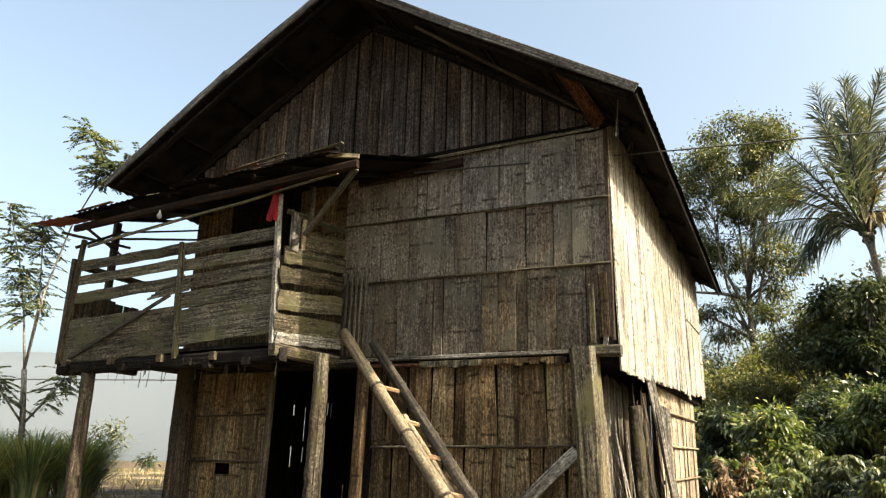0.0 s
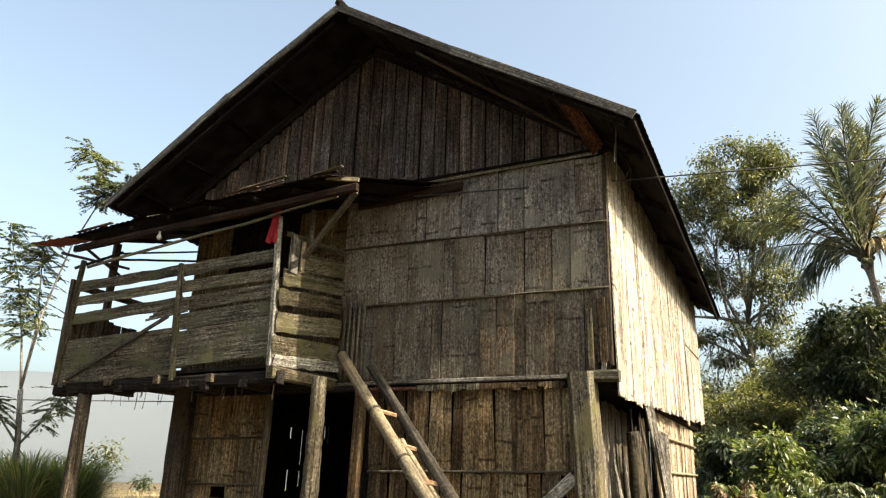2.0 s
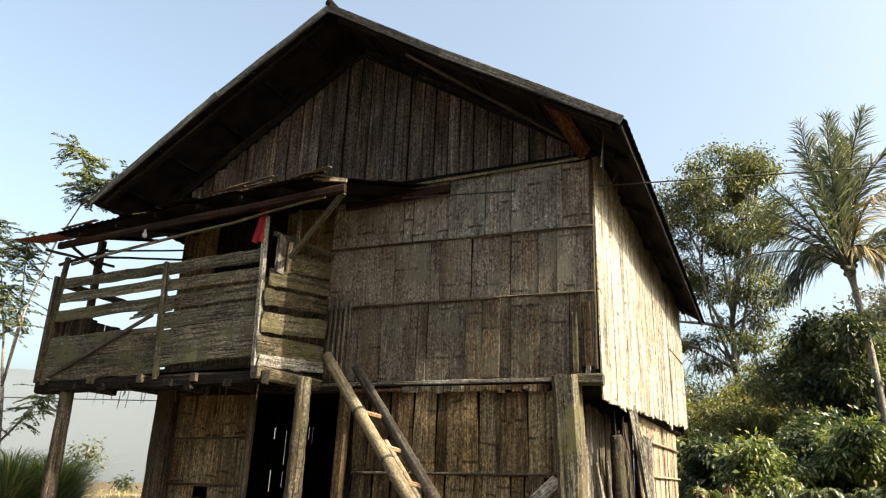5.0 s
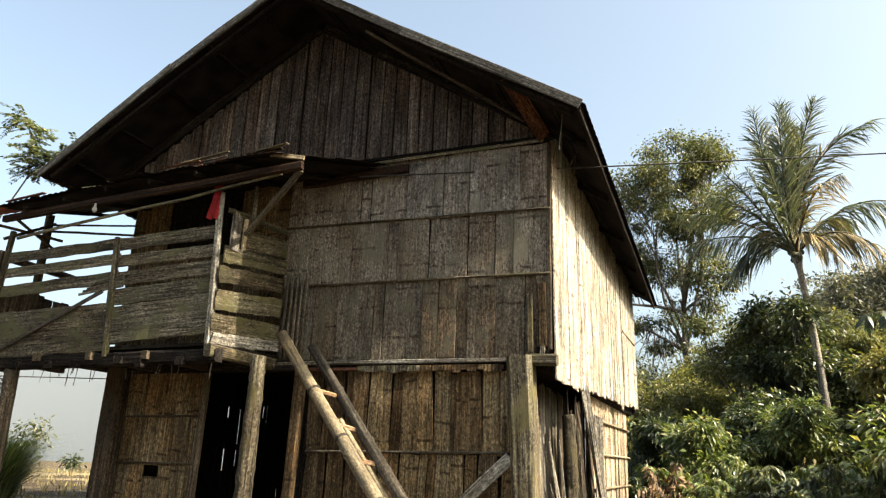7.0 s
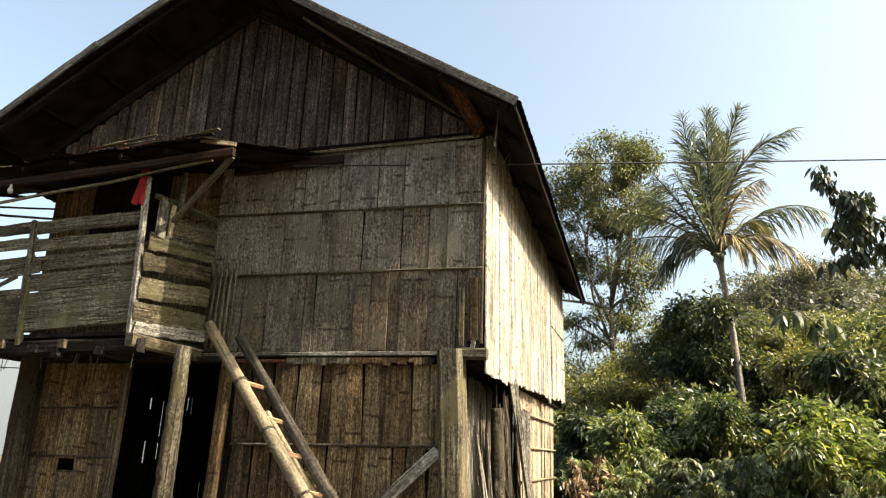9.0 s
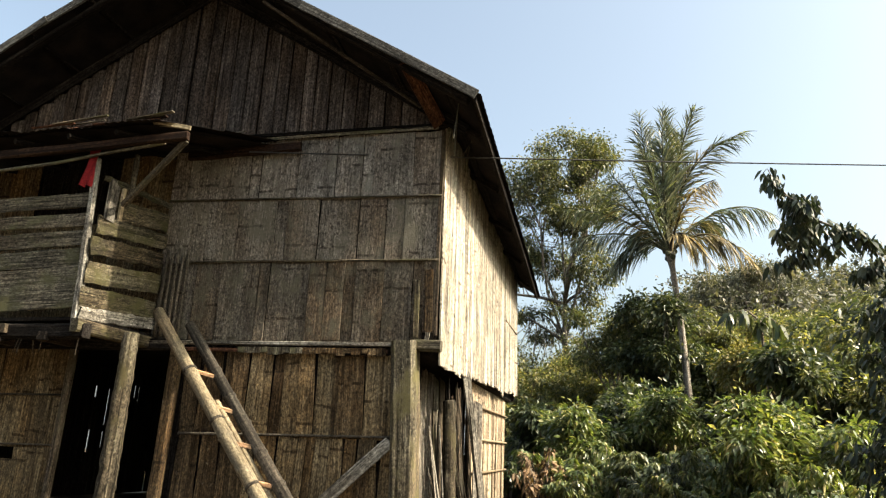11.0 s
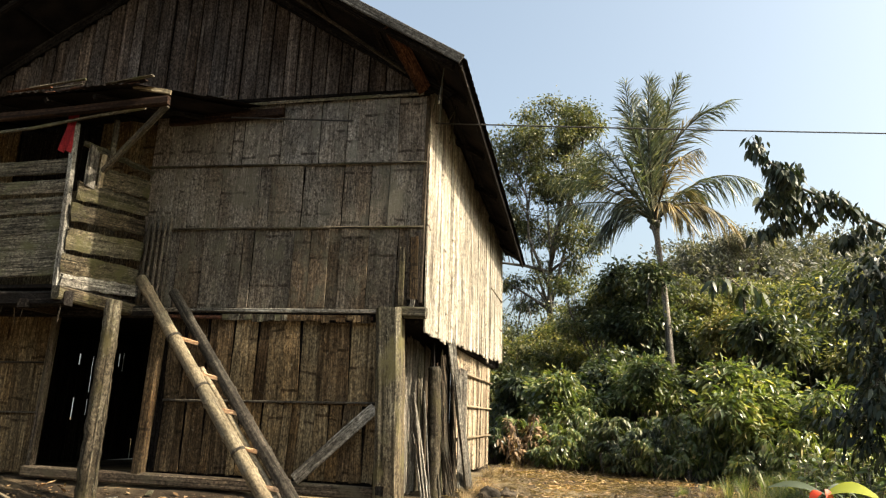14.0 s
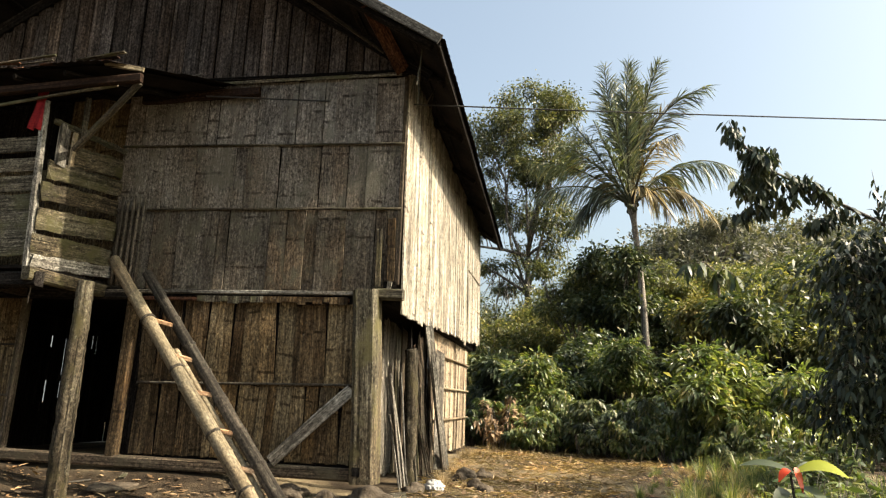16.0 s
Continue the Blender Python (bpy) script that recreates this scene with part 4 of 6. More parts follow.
# ---- ladder ----
ladder = thing("bamboo_ladder", (-0.85, -1.25, -0.2), "bamboo ladder with pale stick rungs leaning against the upper floor", "ladder")
RL = (Vector((-3.26, -0.3, 2.3)), Vector((-0.66, -1.39, -0.34)))
RR = (Vector((-2.88, -0.2, 2.16)), Vector((-0.37, -1.42, -0.36)))
pole("rail", RL[1], RL[0], 0.075, 0.066, M_POLE, ladder, "thick dry bamboo rail", seg=14, wobble=0.015, nodes=0.46)
pole("rail", RR[1], RR[0], 0.07, 0.06, M_RAIL, ladder, "dark old bamboo rail", seg=14, wobble=0.02, nodes=0.42)
pole("inner_pole", RL[1].lerp(RL[0], 0.08) + Vector((0.085, 0.05, 0)), RL[1].lerp(RL[0], 0.6) + Vector((0.075, 0.05, 0.02)), 0.035, 0.03, M_POLE, ladder, seg=10, nodes=0.4)
for f in (0.262, 0.408, 0.545, 0.682, 0.808, 0.93):
    a, b = RL[0].lerp(RL[1], f), RR[0].lerp(RR[1], f - 0.005)
    d = (b - a).normalized() * 0.05
    plank("rung", a - d + Vector((0, 0, 0.0)), b + d + Vector((0, 0, 0.01)), 0.055, 0.04, M_RUNG, ladder, (0, 0, 1), "pale cut-wood rung")
for f in (0.27, 0.47, 0.7, 0.88):
    c = RL[0].lerp(RL[1], f)
    d = (RL[1] - RL[0]).normalized() * 0.015
    v, fc = tube([c - d, c + d], [0.079, 0.079], 14)
    part("lashing", mesh("lashing", v, fc, M_POLE_DK, True), ladder, "dark rope lashing")

# ---- things at the house ----
cloth = thing("red_cloth", (-3.76, -1.17, 3.5), "faded red cloth hanging beside the balcony post", "cloth")
verts, faces = [], []
for j in range(9):
    for i in range(6):
        verts.append((-3.83 + 0.028 * i - 0.006 * j, -1.2 + 0.02 * math.sin(i * 1.9 + j * 0.6), 4.0 - 0.055 * j - 0.012 * (i % 3)))
for j in range(8):
    for i in range(5):
        faces.append((j * 6 + i, j * 6 + i + 1, (j + 1) * 6 + i + 1, (j + 1) * 6 + i))
part("cloth", mesh("cloth", verts, faces, M_CLOTH, True), cloth)

bulb = thing("light_bulb", (-5.55, -1.33, 3.76), "unlit glass light bulb hanging under the awning", "bulb")
v, f = tube([(-5.55, -1.34, 3.86), (-5.55, -1.34, 3.82), (-5.55, -1.34, 3.8), (-5.55, -1.34, 3.77), (-5.55, -1.34, 3.74)], [0.014, 0.016, 0.028, 0.034, 0.014], 10)
part("glass", mesh("glass", v, f, M_BULB, True), bulb)

cable = thing("power_cable", (-2.27, -0.4, 4.2), "thin black overhead cable strung past the house front", "cable")
pts = []
for i in range(41):
    f = i / 40
    p = Vector((-2.3, -0.4, 4.24)).lerp(Vector((16.6, 5.07, 5.5)), f)
    p.z -= 0.35 * f * (1 - f)
    pts.append(p)
v, f = tube(pts, [0.009] * 41, 6)
part("wire", mesh("wire", v, f, M_CABLE, True), cable)
cable2 = thing("power_cable", (-9, 2, 2.0), "thin black cable strung behind the small trees", "cable")
v, f = tube([(-22, -6, 1.95), (-16, -2.2, 1.9), (-11.2, 1.5, 2.1), (-8.0, 4.2, 2.3), (-6.15, 5.5, 2.4)], [0.01] * 5, 6)
part("wire", mesh("wire", v, f, M_CABLE, True), cable2)

# slats and boards leaning in the broken bay beside the corner post
for a, b, w, mat in (((-0.5, 1.75, -0.1), (-0.5, 1.73, 1.92), 0.3, M_PALE), ((-0.49, 2.1, -0.1), (-0.5, 2.08, 1.9), 0.34, M_PALE), ((-0.48, 2.45, -0.12), (-0.5, 2.42, 1.85), 0.3, M_GREY), ((-0.5, 2.85, -0.12), (-0.5, 2.84, 1.9), 0.34, M_BROWN), ((-0.5, 3.25, -0.12), (-0.5, 3.25, 1.9), 0.34, M_DARKW), ((0.16, 3.15, -0.22), (0.06, 1.72, 1.86), 0.13, M_PALE), ((0.12, 3.32, -0.22), (0.04, 1.9, 1.88), 0.12, M_PALE), ((0.18, 2.95, -0.22), (0.08, 1.8, 1.8), 0.08, M_PALE),
        ((0.02, 0.72, -0.15), (-0.06, 0.24, 1.12), 0.06, M_PALE), ((0.03, 0.88, -0.15), (-0.06, 0.36, 1.0), 0.055, M_PALE), ((0.0, 2.1, -0.1), (-0.08, 2.0, 1.7), 0.2, M_BROWN), ((0.0, 2.7, -0.1), (-0.05, 2.6, 1.95), 0.2, M_BROWN), ((0.02, 3.12, -0.12), (0.0, 3.12, 1.6), 0.16, M_PALE)):
    t = thing("leaning_board", a, "weathered grey board leaning against the house wall", "board", "boards leaning in the open bay")
    plank("board", a, b, w, 0.02, mat, t, (0.8, -0.6, 0) if a[0] > 0.01 and a[1] > 2.9 else (1, 0, 0), rough=0.014, rings=7, ends=0.06)
stump = thing("timber_post", (-0.03, 1.32, -0.25), "rough brown round timber post in the open bay", "post")
pole("post", (-0.03, 1.36, -0.25), (-0.06, 1.28, 1.5), 0.1, 0.075, M_PROP, stump, seg=14, rings=24, wobble=0.1, bend=0.012)
for i in range(9):
    y = 1.75 + 0.12 * i + RNG.uniform(-0.05, 0.05)
    a, b = (RNG.uniform(-0.2, -0.06), y + RNG.uniform(0.1, 0.6), -0.12), (-0.15, y - 0.1, RNG.uniform(1.3, 1.85))
    t = thing("leaning_board", a, "narrow dark weathered board standing in the open bay", "board", "boards leaning in the open bay")
    plank("slat", a, b, RNG.uniform(0.06, 0.13), 0.014, RNG.choice((M_BROWN, M_BROWN, M_DARKW)), t, (1, 0, 0), rough=0.012, ends=0.06)
for i in range(18):
    y = RNG.uniform(0.4, 2.7)
    a, b = (RNG.uniform(-0.06, 0.1), y + RNG.uniform(0.0, 0.5), -0.15), (-0.1, y, RNG.uniform(0.5, 1.5))
    t = thing("leaning_stick", a, "thin grey split bamboo stick leaning in the open bay", "stick", "sticks leaning in the open bay")
    plank("stick", a, b, RNG.uniform(0.012, 0.03), 0.012, RNG.choice((M_GREY, M_PALE, M_BROWN)), t, (1, 0, 0))


def stone(at, size, label="rough grey field stone at the foot of the house"):
    t = thing("stone", at, label, "stone", "stones round the house")
    bm = bmesh.new()
    bmesh.ops.create_icosphere(bm, subdivisions=3, radius=1)
    o = RNG.random() * 40
    for v in bm.verts:
        k = 1 + 0.6 * noise.noise(v.co * 1.2 + Vector((o, 0, 0))) + 0.2 * noise.noise(v.co * 2.7 + Vector((0, o, 0))) + 0.06 * noise.noise(v.co * 8)
        v.co = Vector((v.co.x * size[0], v.co.y * size[1], max(v.co.z, -0.5) * size[2])) * k
    me = bpy.data.meshes.new("rock")
    bm.to_mesh(me)
    bm.free()
    me.materials.append(M_STONE)
    me.shade_smooth()
    part("rock", me, t, m=Matrix.Translation(at) @ Matrix.Rotation(RNG.random() * 6, 4, "Z"))


for x, y, a, b, c in ((-0.12, -0.18, 0.3, 0.22, 0.15), (-0.95, -0.08, 0.16, 0.14, 0.1), (-0.62, -0.12, 0.13, 0.12, 0.09), (0.58, 2.2, 0.16, 0.14, 0.12), (0.75, 2.5, 0.13, 0.11, 0.1), (0.5, 1.9, 0.1, 0.1, 0.08), (0.8, 1.3, 0.13, 0.1, 0.08),
        (-2.7, -0.6, 0.28, 0.2, 0.06), (-1.5, -0.1, 0.2, 0.16, 0.12), (0.25, 0.35, 0.13, 0.1, 0.1), (0.3, 0.95, 0.12, 0.1, 0.08), (0.95, 0.9, 0.1, 0.08, 0.07)):
    stone((x, y, land(x, y) + c * 0.1), (a, b, c))
sack = thing("plastic_sack", (0.42, 0.62, -0.2), "crumpled white plastic sack lying by the house corner", "sack")
bm = bmesh.new()
bmesh.ops.create_icosphere(bm, subdivisions=4, radius=1)
for v in bm.verts:
    k = 1 + 0.3 * abs(noise.noise(v.co * 2.2)) + 0.12 * abs(noise.noise(v.co * 6))
    v.co = Vector((v.co.x * 0.1, v.co.y * 0.12, max(v.co.z, -0.5) * 0.08)) * k
me = bpy.data.meshes.new("sack")
bm.to_mesh(me)
bm.free()
me.materials.append(M_SACK)
part("sack", me, sack, m=Matrix.Translation((0.42, 0.6, land(0.42, 0.6) + 0.05)))
for a, b in (((-0.2, -0.35, -0.17), (0.25, -0.1, -0.12)), ((-1.15, -1.0, -0.2), (-1.17, -1.0, 0.1))):
    t = thing("offcut", a, "short weathered timber offcut on the ground", "offcut", "timber offcuts")
    plank("offcut", a, b, 0.1 if a[0] > -1 else 0.05, 0.05, M_GREY, t)


for k in range(22):
    x, y = RNG.uniform(-4.6, -0.2), RNG.uniform(-2.0, -0.25)
    z = land(x, y) + 0.015
    a_ = RNG.random() * 6.3
    ln = RNG.uniform(0.1, 0.42)
    p, q = Vector((x, y, z)), Vector((x + ln * math.cos(a_), y + ln * math.sin(a_), 0))
    q.z = land(q.x, q.y) + 0.018
    t = thing("wood_scrap", p, "scrap of split bamboo lying on the earth", "scrap", "scraps on the ground")
    plank("scrap", p, q, RNG.uniform(0.02, 0.06), 0.012, RNG.choice((M_PALE, M_POLE, M_BROWN, M_GREY)), t, (0, 0, 1))


# ---- plants ----
def orbit(n):
    d = NP.normal(size=(n, 3))
    return d / np.linalg.norm(d, axis=1, keepdims=True)


def cloud(centre, radii, tips, per, spread):
    """Leaf places in flat sprays through an ellipsoid, denser to its outside; and the hearts of the sprays."""
    c = orbit(tips) * (NP.random((tips, 1)) ** 0.4) * radii + centre
    size = spread * NP.uniform(0.55, 1.35, (tips, 1)) * (1, 1, 0.8)
    p = np.repeat(c, per, 0) + NP.normal(0, 1, (tips * per, 3)) * np.repeat(size, per, 0)
    return p, c


def limbs(base, fork, masses, r0, r1, bend=0.15):
    """Trunk to the fork, a limb to the heart of each mass, and from it a branch to each tip."""
    base, fork = Vector(base), Vector(fork)
    verts, faces = [], []

    def grow(pts, radii, seg):
        v, f = tube(pts, radii, seg, 0.06, len(verts))
        verts.extend(v)
        faces.extend(f)

    n = 8
    pts = [base.lerp(fork, i / (n - 1)) + Vector((RNG.uniform(-1, 1), RNG.uniform(-1, 1), 0)) * bend * 0.4 * (0 < i < n - 1) for i in range(n)]
    grow(pts, [r0 * 1.25] + [r0 + (r1 - r0) * i / (n - 1) for i in range(1, n - 1)] + [r1 * 0.35], 10)
    for heart, tips in masses:
        heart = Vector(heart)
        a = pts[RNG.randrange(n - 3, n)]
        if heart.z < a.z + 0.1:
            a = base.lerp(fork, max(0.25, min(1.0, (heart.z - base.z) / max(fork.z - base.z, 0.1) * 0.8)))
        span = (heart - a).length
        q = [a, a.lerp(heart, 0.35) + Vector((RNG.uniform(-1, 1), RNG.uniform(-1, 1), 0.6)) * span * 0.08, a.lerp(heart, 0.7) + Vector((RNG.uniform(-1, 1), RNG.uniform(-1, 1), 0.4)) * span * 0.08, heart]
        r = r1 * RNG.uniform(0.5, 0.75)
        grow(q, [r, r * 0.8, r * 0.6, r * 0.35], 7)
        for tip in tips:
            tip = Vector(tip)
            s_ = RNG.uniform(0.35, 0.95) * 3
            i = min(int(s_), 2)
            c = q[i].lerp(q[i + 1], s_ - i)
            mid = c.lerp(tip, 0.5) + Vector((RNG.uniform(-1, 1), RNG.uniform(-1, 1), 0.5)) * (tip - c).length * 0.12
            k = r * 0.3
            grow([c, mid, tip], [k, k * 0.7, k * 0.2], 5)
    return verts, faces


def tree(name, base, blobs, leaf, width, material, label, tips=60, per=30, spread=0.22, r0=0.12, r1=0.07, fork=0.45, droop=0.15, category="tree", group="", hang_=-0.25, bark=None, limb_share=0.35, fine=False, least=0):
    """blobs: centre and radii of the crown's masses."""
    t = thing(name, base, label, category, group)
    ps, cs = [], []
    total = sum(r[0] * r[1] * r[2] for _, r in blobs)
    for c, r in blobs:
        k = max(4, int(tips / (least * len(blobs))) if least else 0, int(tips * r[0] * r[1] * r[2] / total))
        p, cc = cloud(np.array(c), np.array(r), k, per, spread)
        ps.append(p)
        cs.append(cc)
    p, cc = np.concatenate(ps), np.concatenate(cs)
    out = p - np.repeat(cc, per, 0)
    way = out / (np.linalg.norm(out, axis=1, keepdims=True) + 1e-6) + NP.normal(0, 0.35, p.shape) + (0, 0, hang_)
    crown = leaves("crown", p, way, leaf * NP.uniform(0.6, 1.25, len(p)), width, material, droop, fine=fine)
    part("crown", crown, t)
    top = np.array(blobs[0][0])
    fk = Vector(base).lerp(Vector(top), fork)
    masses = []
    hearts = [np.array(c) for c, _ in blobs[::max(1, len(blobs) // 10)]] if len(blobs) > 40 else []
    if hearts:
        own = [[] for _ in hearts]
        for c, _ in blobs:
            own[min(range(len(hearts)), key=lambda h: np.linalg.norm(hearts[h] - c))].append(tuple(c))
        masses = [(tuple(h), o) for h, o in zip(hearts, own)]
    for (c, _), tips_ in () if hearts else zip(blobs, cs):
        pick = tips_[NP.permutation(len(tips_))[: max(3, int(len(tips_) * limb_share))]]
        masses.append((tuple(c), [tuple(x) for x in pick]))
    v, f = limbs(base, fk, masses, r0, r1)
    part("trunk", mesh("trunk", v, f, bark or M_BARK, True), t)
    return t


def at_ground(x, y, dz=-0.05):
    return (x, y, land(x, y) + dz)


# tall open tree behind the house: a domed crown over forked limbs, with sprays lower down
def tall_tree():
    blobs = [((0.0, 25.2, 11.6), (0.9, 0.9, 0.7))]
    while len(blobs) < 84:
        x, y, z = RNG.uniform(-2.7, 2.4), RNG.uniform(-2.2, 2.2), RNG.uniform(9.4, 16.2)
        wide = 2.75 * math.sqrt(max(0.0, 1 - ((z - 13.2) / 3.2) ** 2)) if z > 13.2 else 2.1 + 0.65 * (z - 9.4) / 3.8
        gone = math.hypot(x + 0.15, y) / max(wide, 0.01)
        if gone < 1 and RNG.random() < 0.25 + gone and (z > 11.5 or RNG.random() < 0.85):
            r = RNG.uniform(0.4, 0.72)
            blobs.append(((x, 25.2 + y, z), (r, r, r * RNG.uniform(0.55, 0.8))))
    for k in range(44):
        z = RNG.uniform(2.8, 9.4)
        x = RNG.uniform(-2.7, 2.3)
        r = RNG.uniform(0.35, 0.6)
        blobs.append(((x, 25.2 + RNG.uniform(-1, 1), z), (r * 1.2, r, r * RNG.uniform(0.4, 0.8))))
    tree("tall_tree", at_ground(0.3, 25.2), blobs, 0.16, 0.46, L_TALL, "tall open tree with grey forked limbs and green leaves", tips=2100, per=22, spread=0.19, r0=0.19, r1=0.12, fork=0.62, limb_share=0.08, least=1.3, hang_=-0.4)


tall_tree()
# woods: x, y, z of the crown, its radii, the sort of leaf
WOODS = (
    (3.5, 17.7, 4.7, 1.6, 1.9, "dark"), (2.2, 18.8, 5.1, 1.2, 1.4, "tree"), (5.9, 17.5, 3.0, 1.6, 1.7, "dark"), (0.6, 22.5, 4.2, 1.3, 1.5, "tree"), (2.3, 22.0, 4.6, 1.2, 1.4, "tree"), (-1.2, 21.0, 3.2, 1.1, 1.3, "tree"), (5.3, 20.0, 5.2, 1.2, 1.2, "tree"), (7.2, 20.5, 5.6, 1.8, 1.4, "tree"), (8.2, 8.2, 1.6, 1.3, 1.3, "tree"), (9.8, 11.8, 2.4, 1.7, 1.6, "dark"), (5.6, 12.0, 3.4, 0.75, 0.55, "gold"), (6.5, 12.6, 3.5, 0.7, 0.5, "gold"), (6.4, 13.8, 3.1, 1.0, 1.2, "tree"), (11.5, 22.0, 5.0, 2.7, 2.4, "tree"),
    (4.9, 6.7, 1.3, 0.9, 0.9, "coffee"), (6.0, 6.2, 1.1, 0.8, 0.8, "coffee"), (2.2, 14.2, 2.1, 1.3, 1.1, "dark"), (3.3, 11.6, 2.0, 0.8, 0.7, "coffee"), (1.4, 11.0, 1.4, 0.8, 0.7, "coffee"),
    (0.2, 20.5, 3.0, 1.5, 1.7, "tree"), (3.1, 13.0, 1.6, 1.2, 0.9, "dark"), (0.3, 13.0, 1.5, 0.8, 0.8, "dark"), (-0.9, 14.5, 1.5, 1.0, 1.0, "tree"), (-1.2, 18.0, 1.9, 1.2, 1.2, "tree"), (6.7, 9.4, 2.3, 1.2, 1.3, "dark"), (7.6, 13.5, 3.2, 1.6, 1.6, "tree"), (9.2, 17.5, 4.2, 1.9, 1.8, "dark"), (8.8, 10.2, 3.0, 1.5, 1.7, "tree"))
SORT = {"tree": (L_TREE, 0.15, 0.42, "green leafy tree in the woods"), "dark": (L_DARK, 0.2, 0.42, "dense dark green tree in the woods"), "gold": (L_GOLD, 0.14, 0.42, "tree with yellowing leaves in the woods"), "coffee": (L_COFFEE, 0.17, 0.38, "tall glossy green coffee shrub")}
for x, y, z, r, rz, sort in WOODS:
    mat, leaf, w, label = SORT[sort]
    blobs = [((x, y, z), (r * 0.45, r * 0.45, rz * 0.6))]
    for k in range(17):
        a = RNG.random() * 6.3
        far = RNG.uniform(0.35, 1.15)
        s_ = RNG.uniform(0.14, 0.36)
        blobs.append(((x + r * far * math.cos(a), y + r * far * math.sin(a), z + rz * RNG.uniform(-0.85, 1.05 - 0.35 * far)), (r * s_ * 1.3, r * s_ * 1.3, rz * s_ * 0.8)))
    tree("woodland_tree", at_ground(x, y), blobs, leaf, w, mat, label, tips=int(300 * r), per=30, spread=0.11 + 0.03 * r, r0=0.1, r1=0.05, group="trees of the woods", category="tree", fork=0.5, hang_=-0.45)
# airy trees on the crest of the hill
for x, y, z in ((7.2, 30.0, 9.2), (9.3, 30.0, 10.4), (11.0, 31.0, 9.4), (5.9, 29.0, 8.0)):
    blobs = [((x, y, z), (0.8, 0.8, 0.7))] + [((x + RNG.uniform(-1.4, 1.4), y + RNG.uniform(-1, 1), z + RNG.uniform(-1.2, 0.9)), (RNG.uniform(0.4, 0.8), 0.6, RNG.uniform(0.2, 0.45))) for _ in range(9)]
    tree("hill_tree", at_ground(x, y), blobs, 0.2, 0.35, L_FAR, "airy tree on the hillside, its green greyed for haze", tips=150, per=24, spread=0.22, r0=0.12, r1=0.06, group="airy trees on the hill", fork=0.6, least=2)


# tall plant with long hanging leaves among the woods
def broad_plant():
    base = Vector(at_ground(5.5, 10.6))
    t = thing("broad_leaved_tree", base, "small tree with a row of long dark hanging leaves", "tree")
    v_, f_, pos, way = [], [], [], []
    for q in (((5.5, 10.6, 4.3), (5.2, 10.5, 4.55), (4.75, 10.5, 4.5)), ((5.5, 10.6, 4.2), (5.6, 10.4, 4.4), (5.95, 10.3, 4.1))):
        q = [base, base.lerp(Vector(q[0]), 0.6) + Vector((0.1, 0, 0))] + [Vector(p) for p in q]
        v, f = tube(q, [0.05, 0.04, 0.03, 0.02, 0.008], 7, 0.04, len(v_))
        v_ += v
        f_ += f
        for k in range(34):
            i = RNG.choice((2, 3))
            pos.append(tuple(q[i].lerp(q[i + 1], RNG.random()) + Vector((RNG.uniform(-0.08, 0.08), RNG.uniform(-0.15, 0.15), RNG.uniform(-0.05, 0.05)))))
            way.append((RNG.uniform(-0.5, 0.5), RNG.uniform(-0.6, 0.6), RNG.uniform(-1.2, -0.2)))
    part("trunk", mesh("trunk", v_, f_, M_BARK, True), t)
    part("crown", leaves("crown", np.array(pos), np.array(way), NP.uniform(0.28, 0.46, len(pos)), 0.3, L_DARK, 0.3), t)


broad_plant()


# far woods on the hillside, distance haze mixed into their leaf colour
def hill_woods():
    ps = []
    for _ in range(900):
        x, y = RNG.uniform(0, 46), RNG.uniform(24, 70)
        if x < 3 + 0.03 * y or x > 4 + 0.75 * y:
            continue
        z = land(x, y)
        h = RNG.uniform(2.5, 5.5)
        r = h * RNG.uniform(0.35, 0.55)
        p, _ = cloud(np.array((x, y, z + h * 0.55)), np.array((r, r, h * 0.5)), 26, 26, 0.28)
        ps.append(p)
    p = np.concatenate(ps)
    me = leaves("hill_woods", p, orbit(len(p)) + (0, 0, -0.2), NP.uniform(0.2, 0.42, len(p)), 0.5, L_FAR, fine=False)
    tagged(hang(new("hill_woods", me), None), "green woods covering the hillside, haze greyed into the leaf colour", "woods", kind="stuff")


hill_woods()


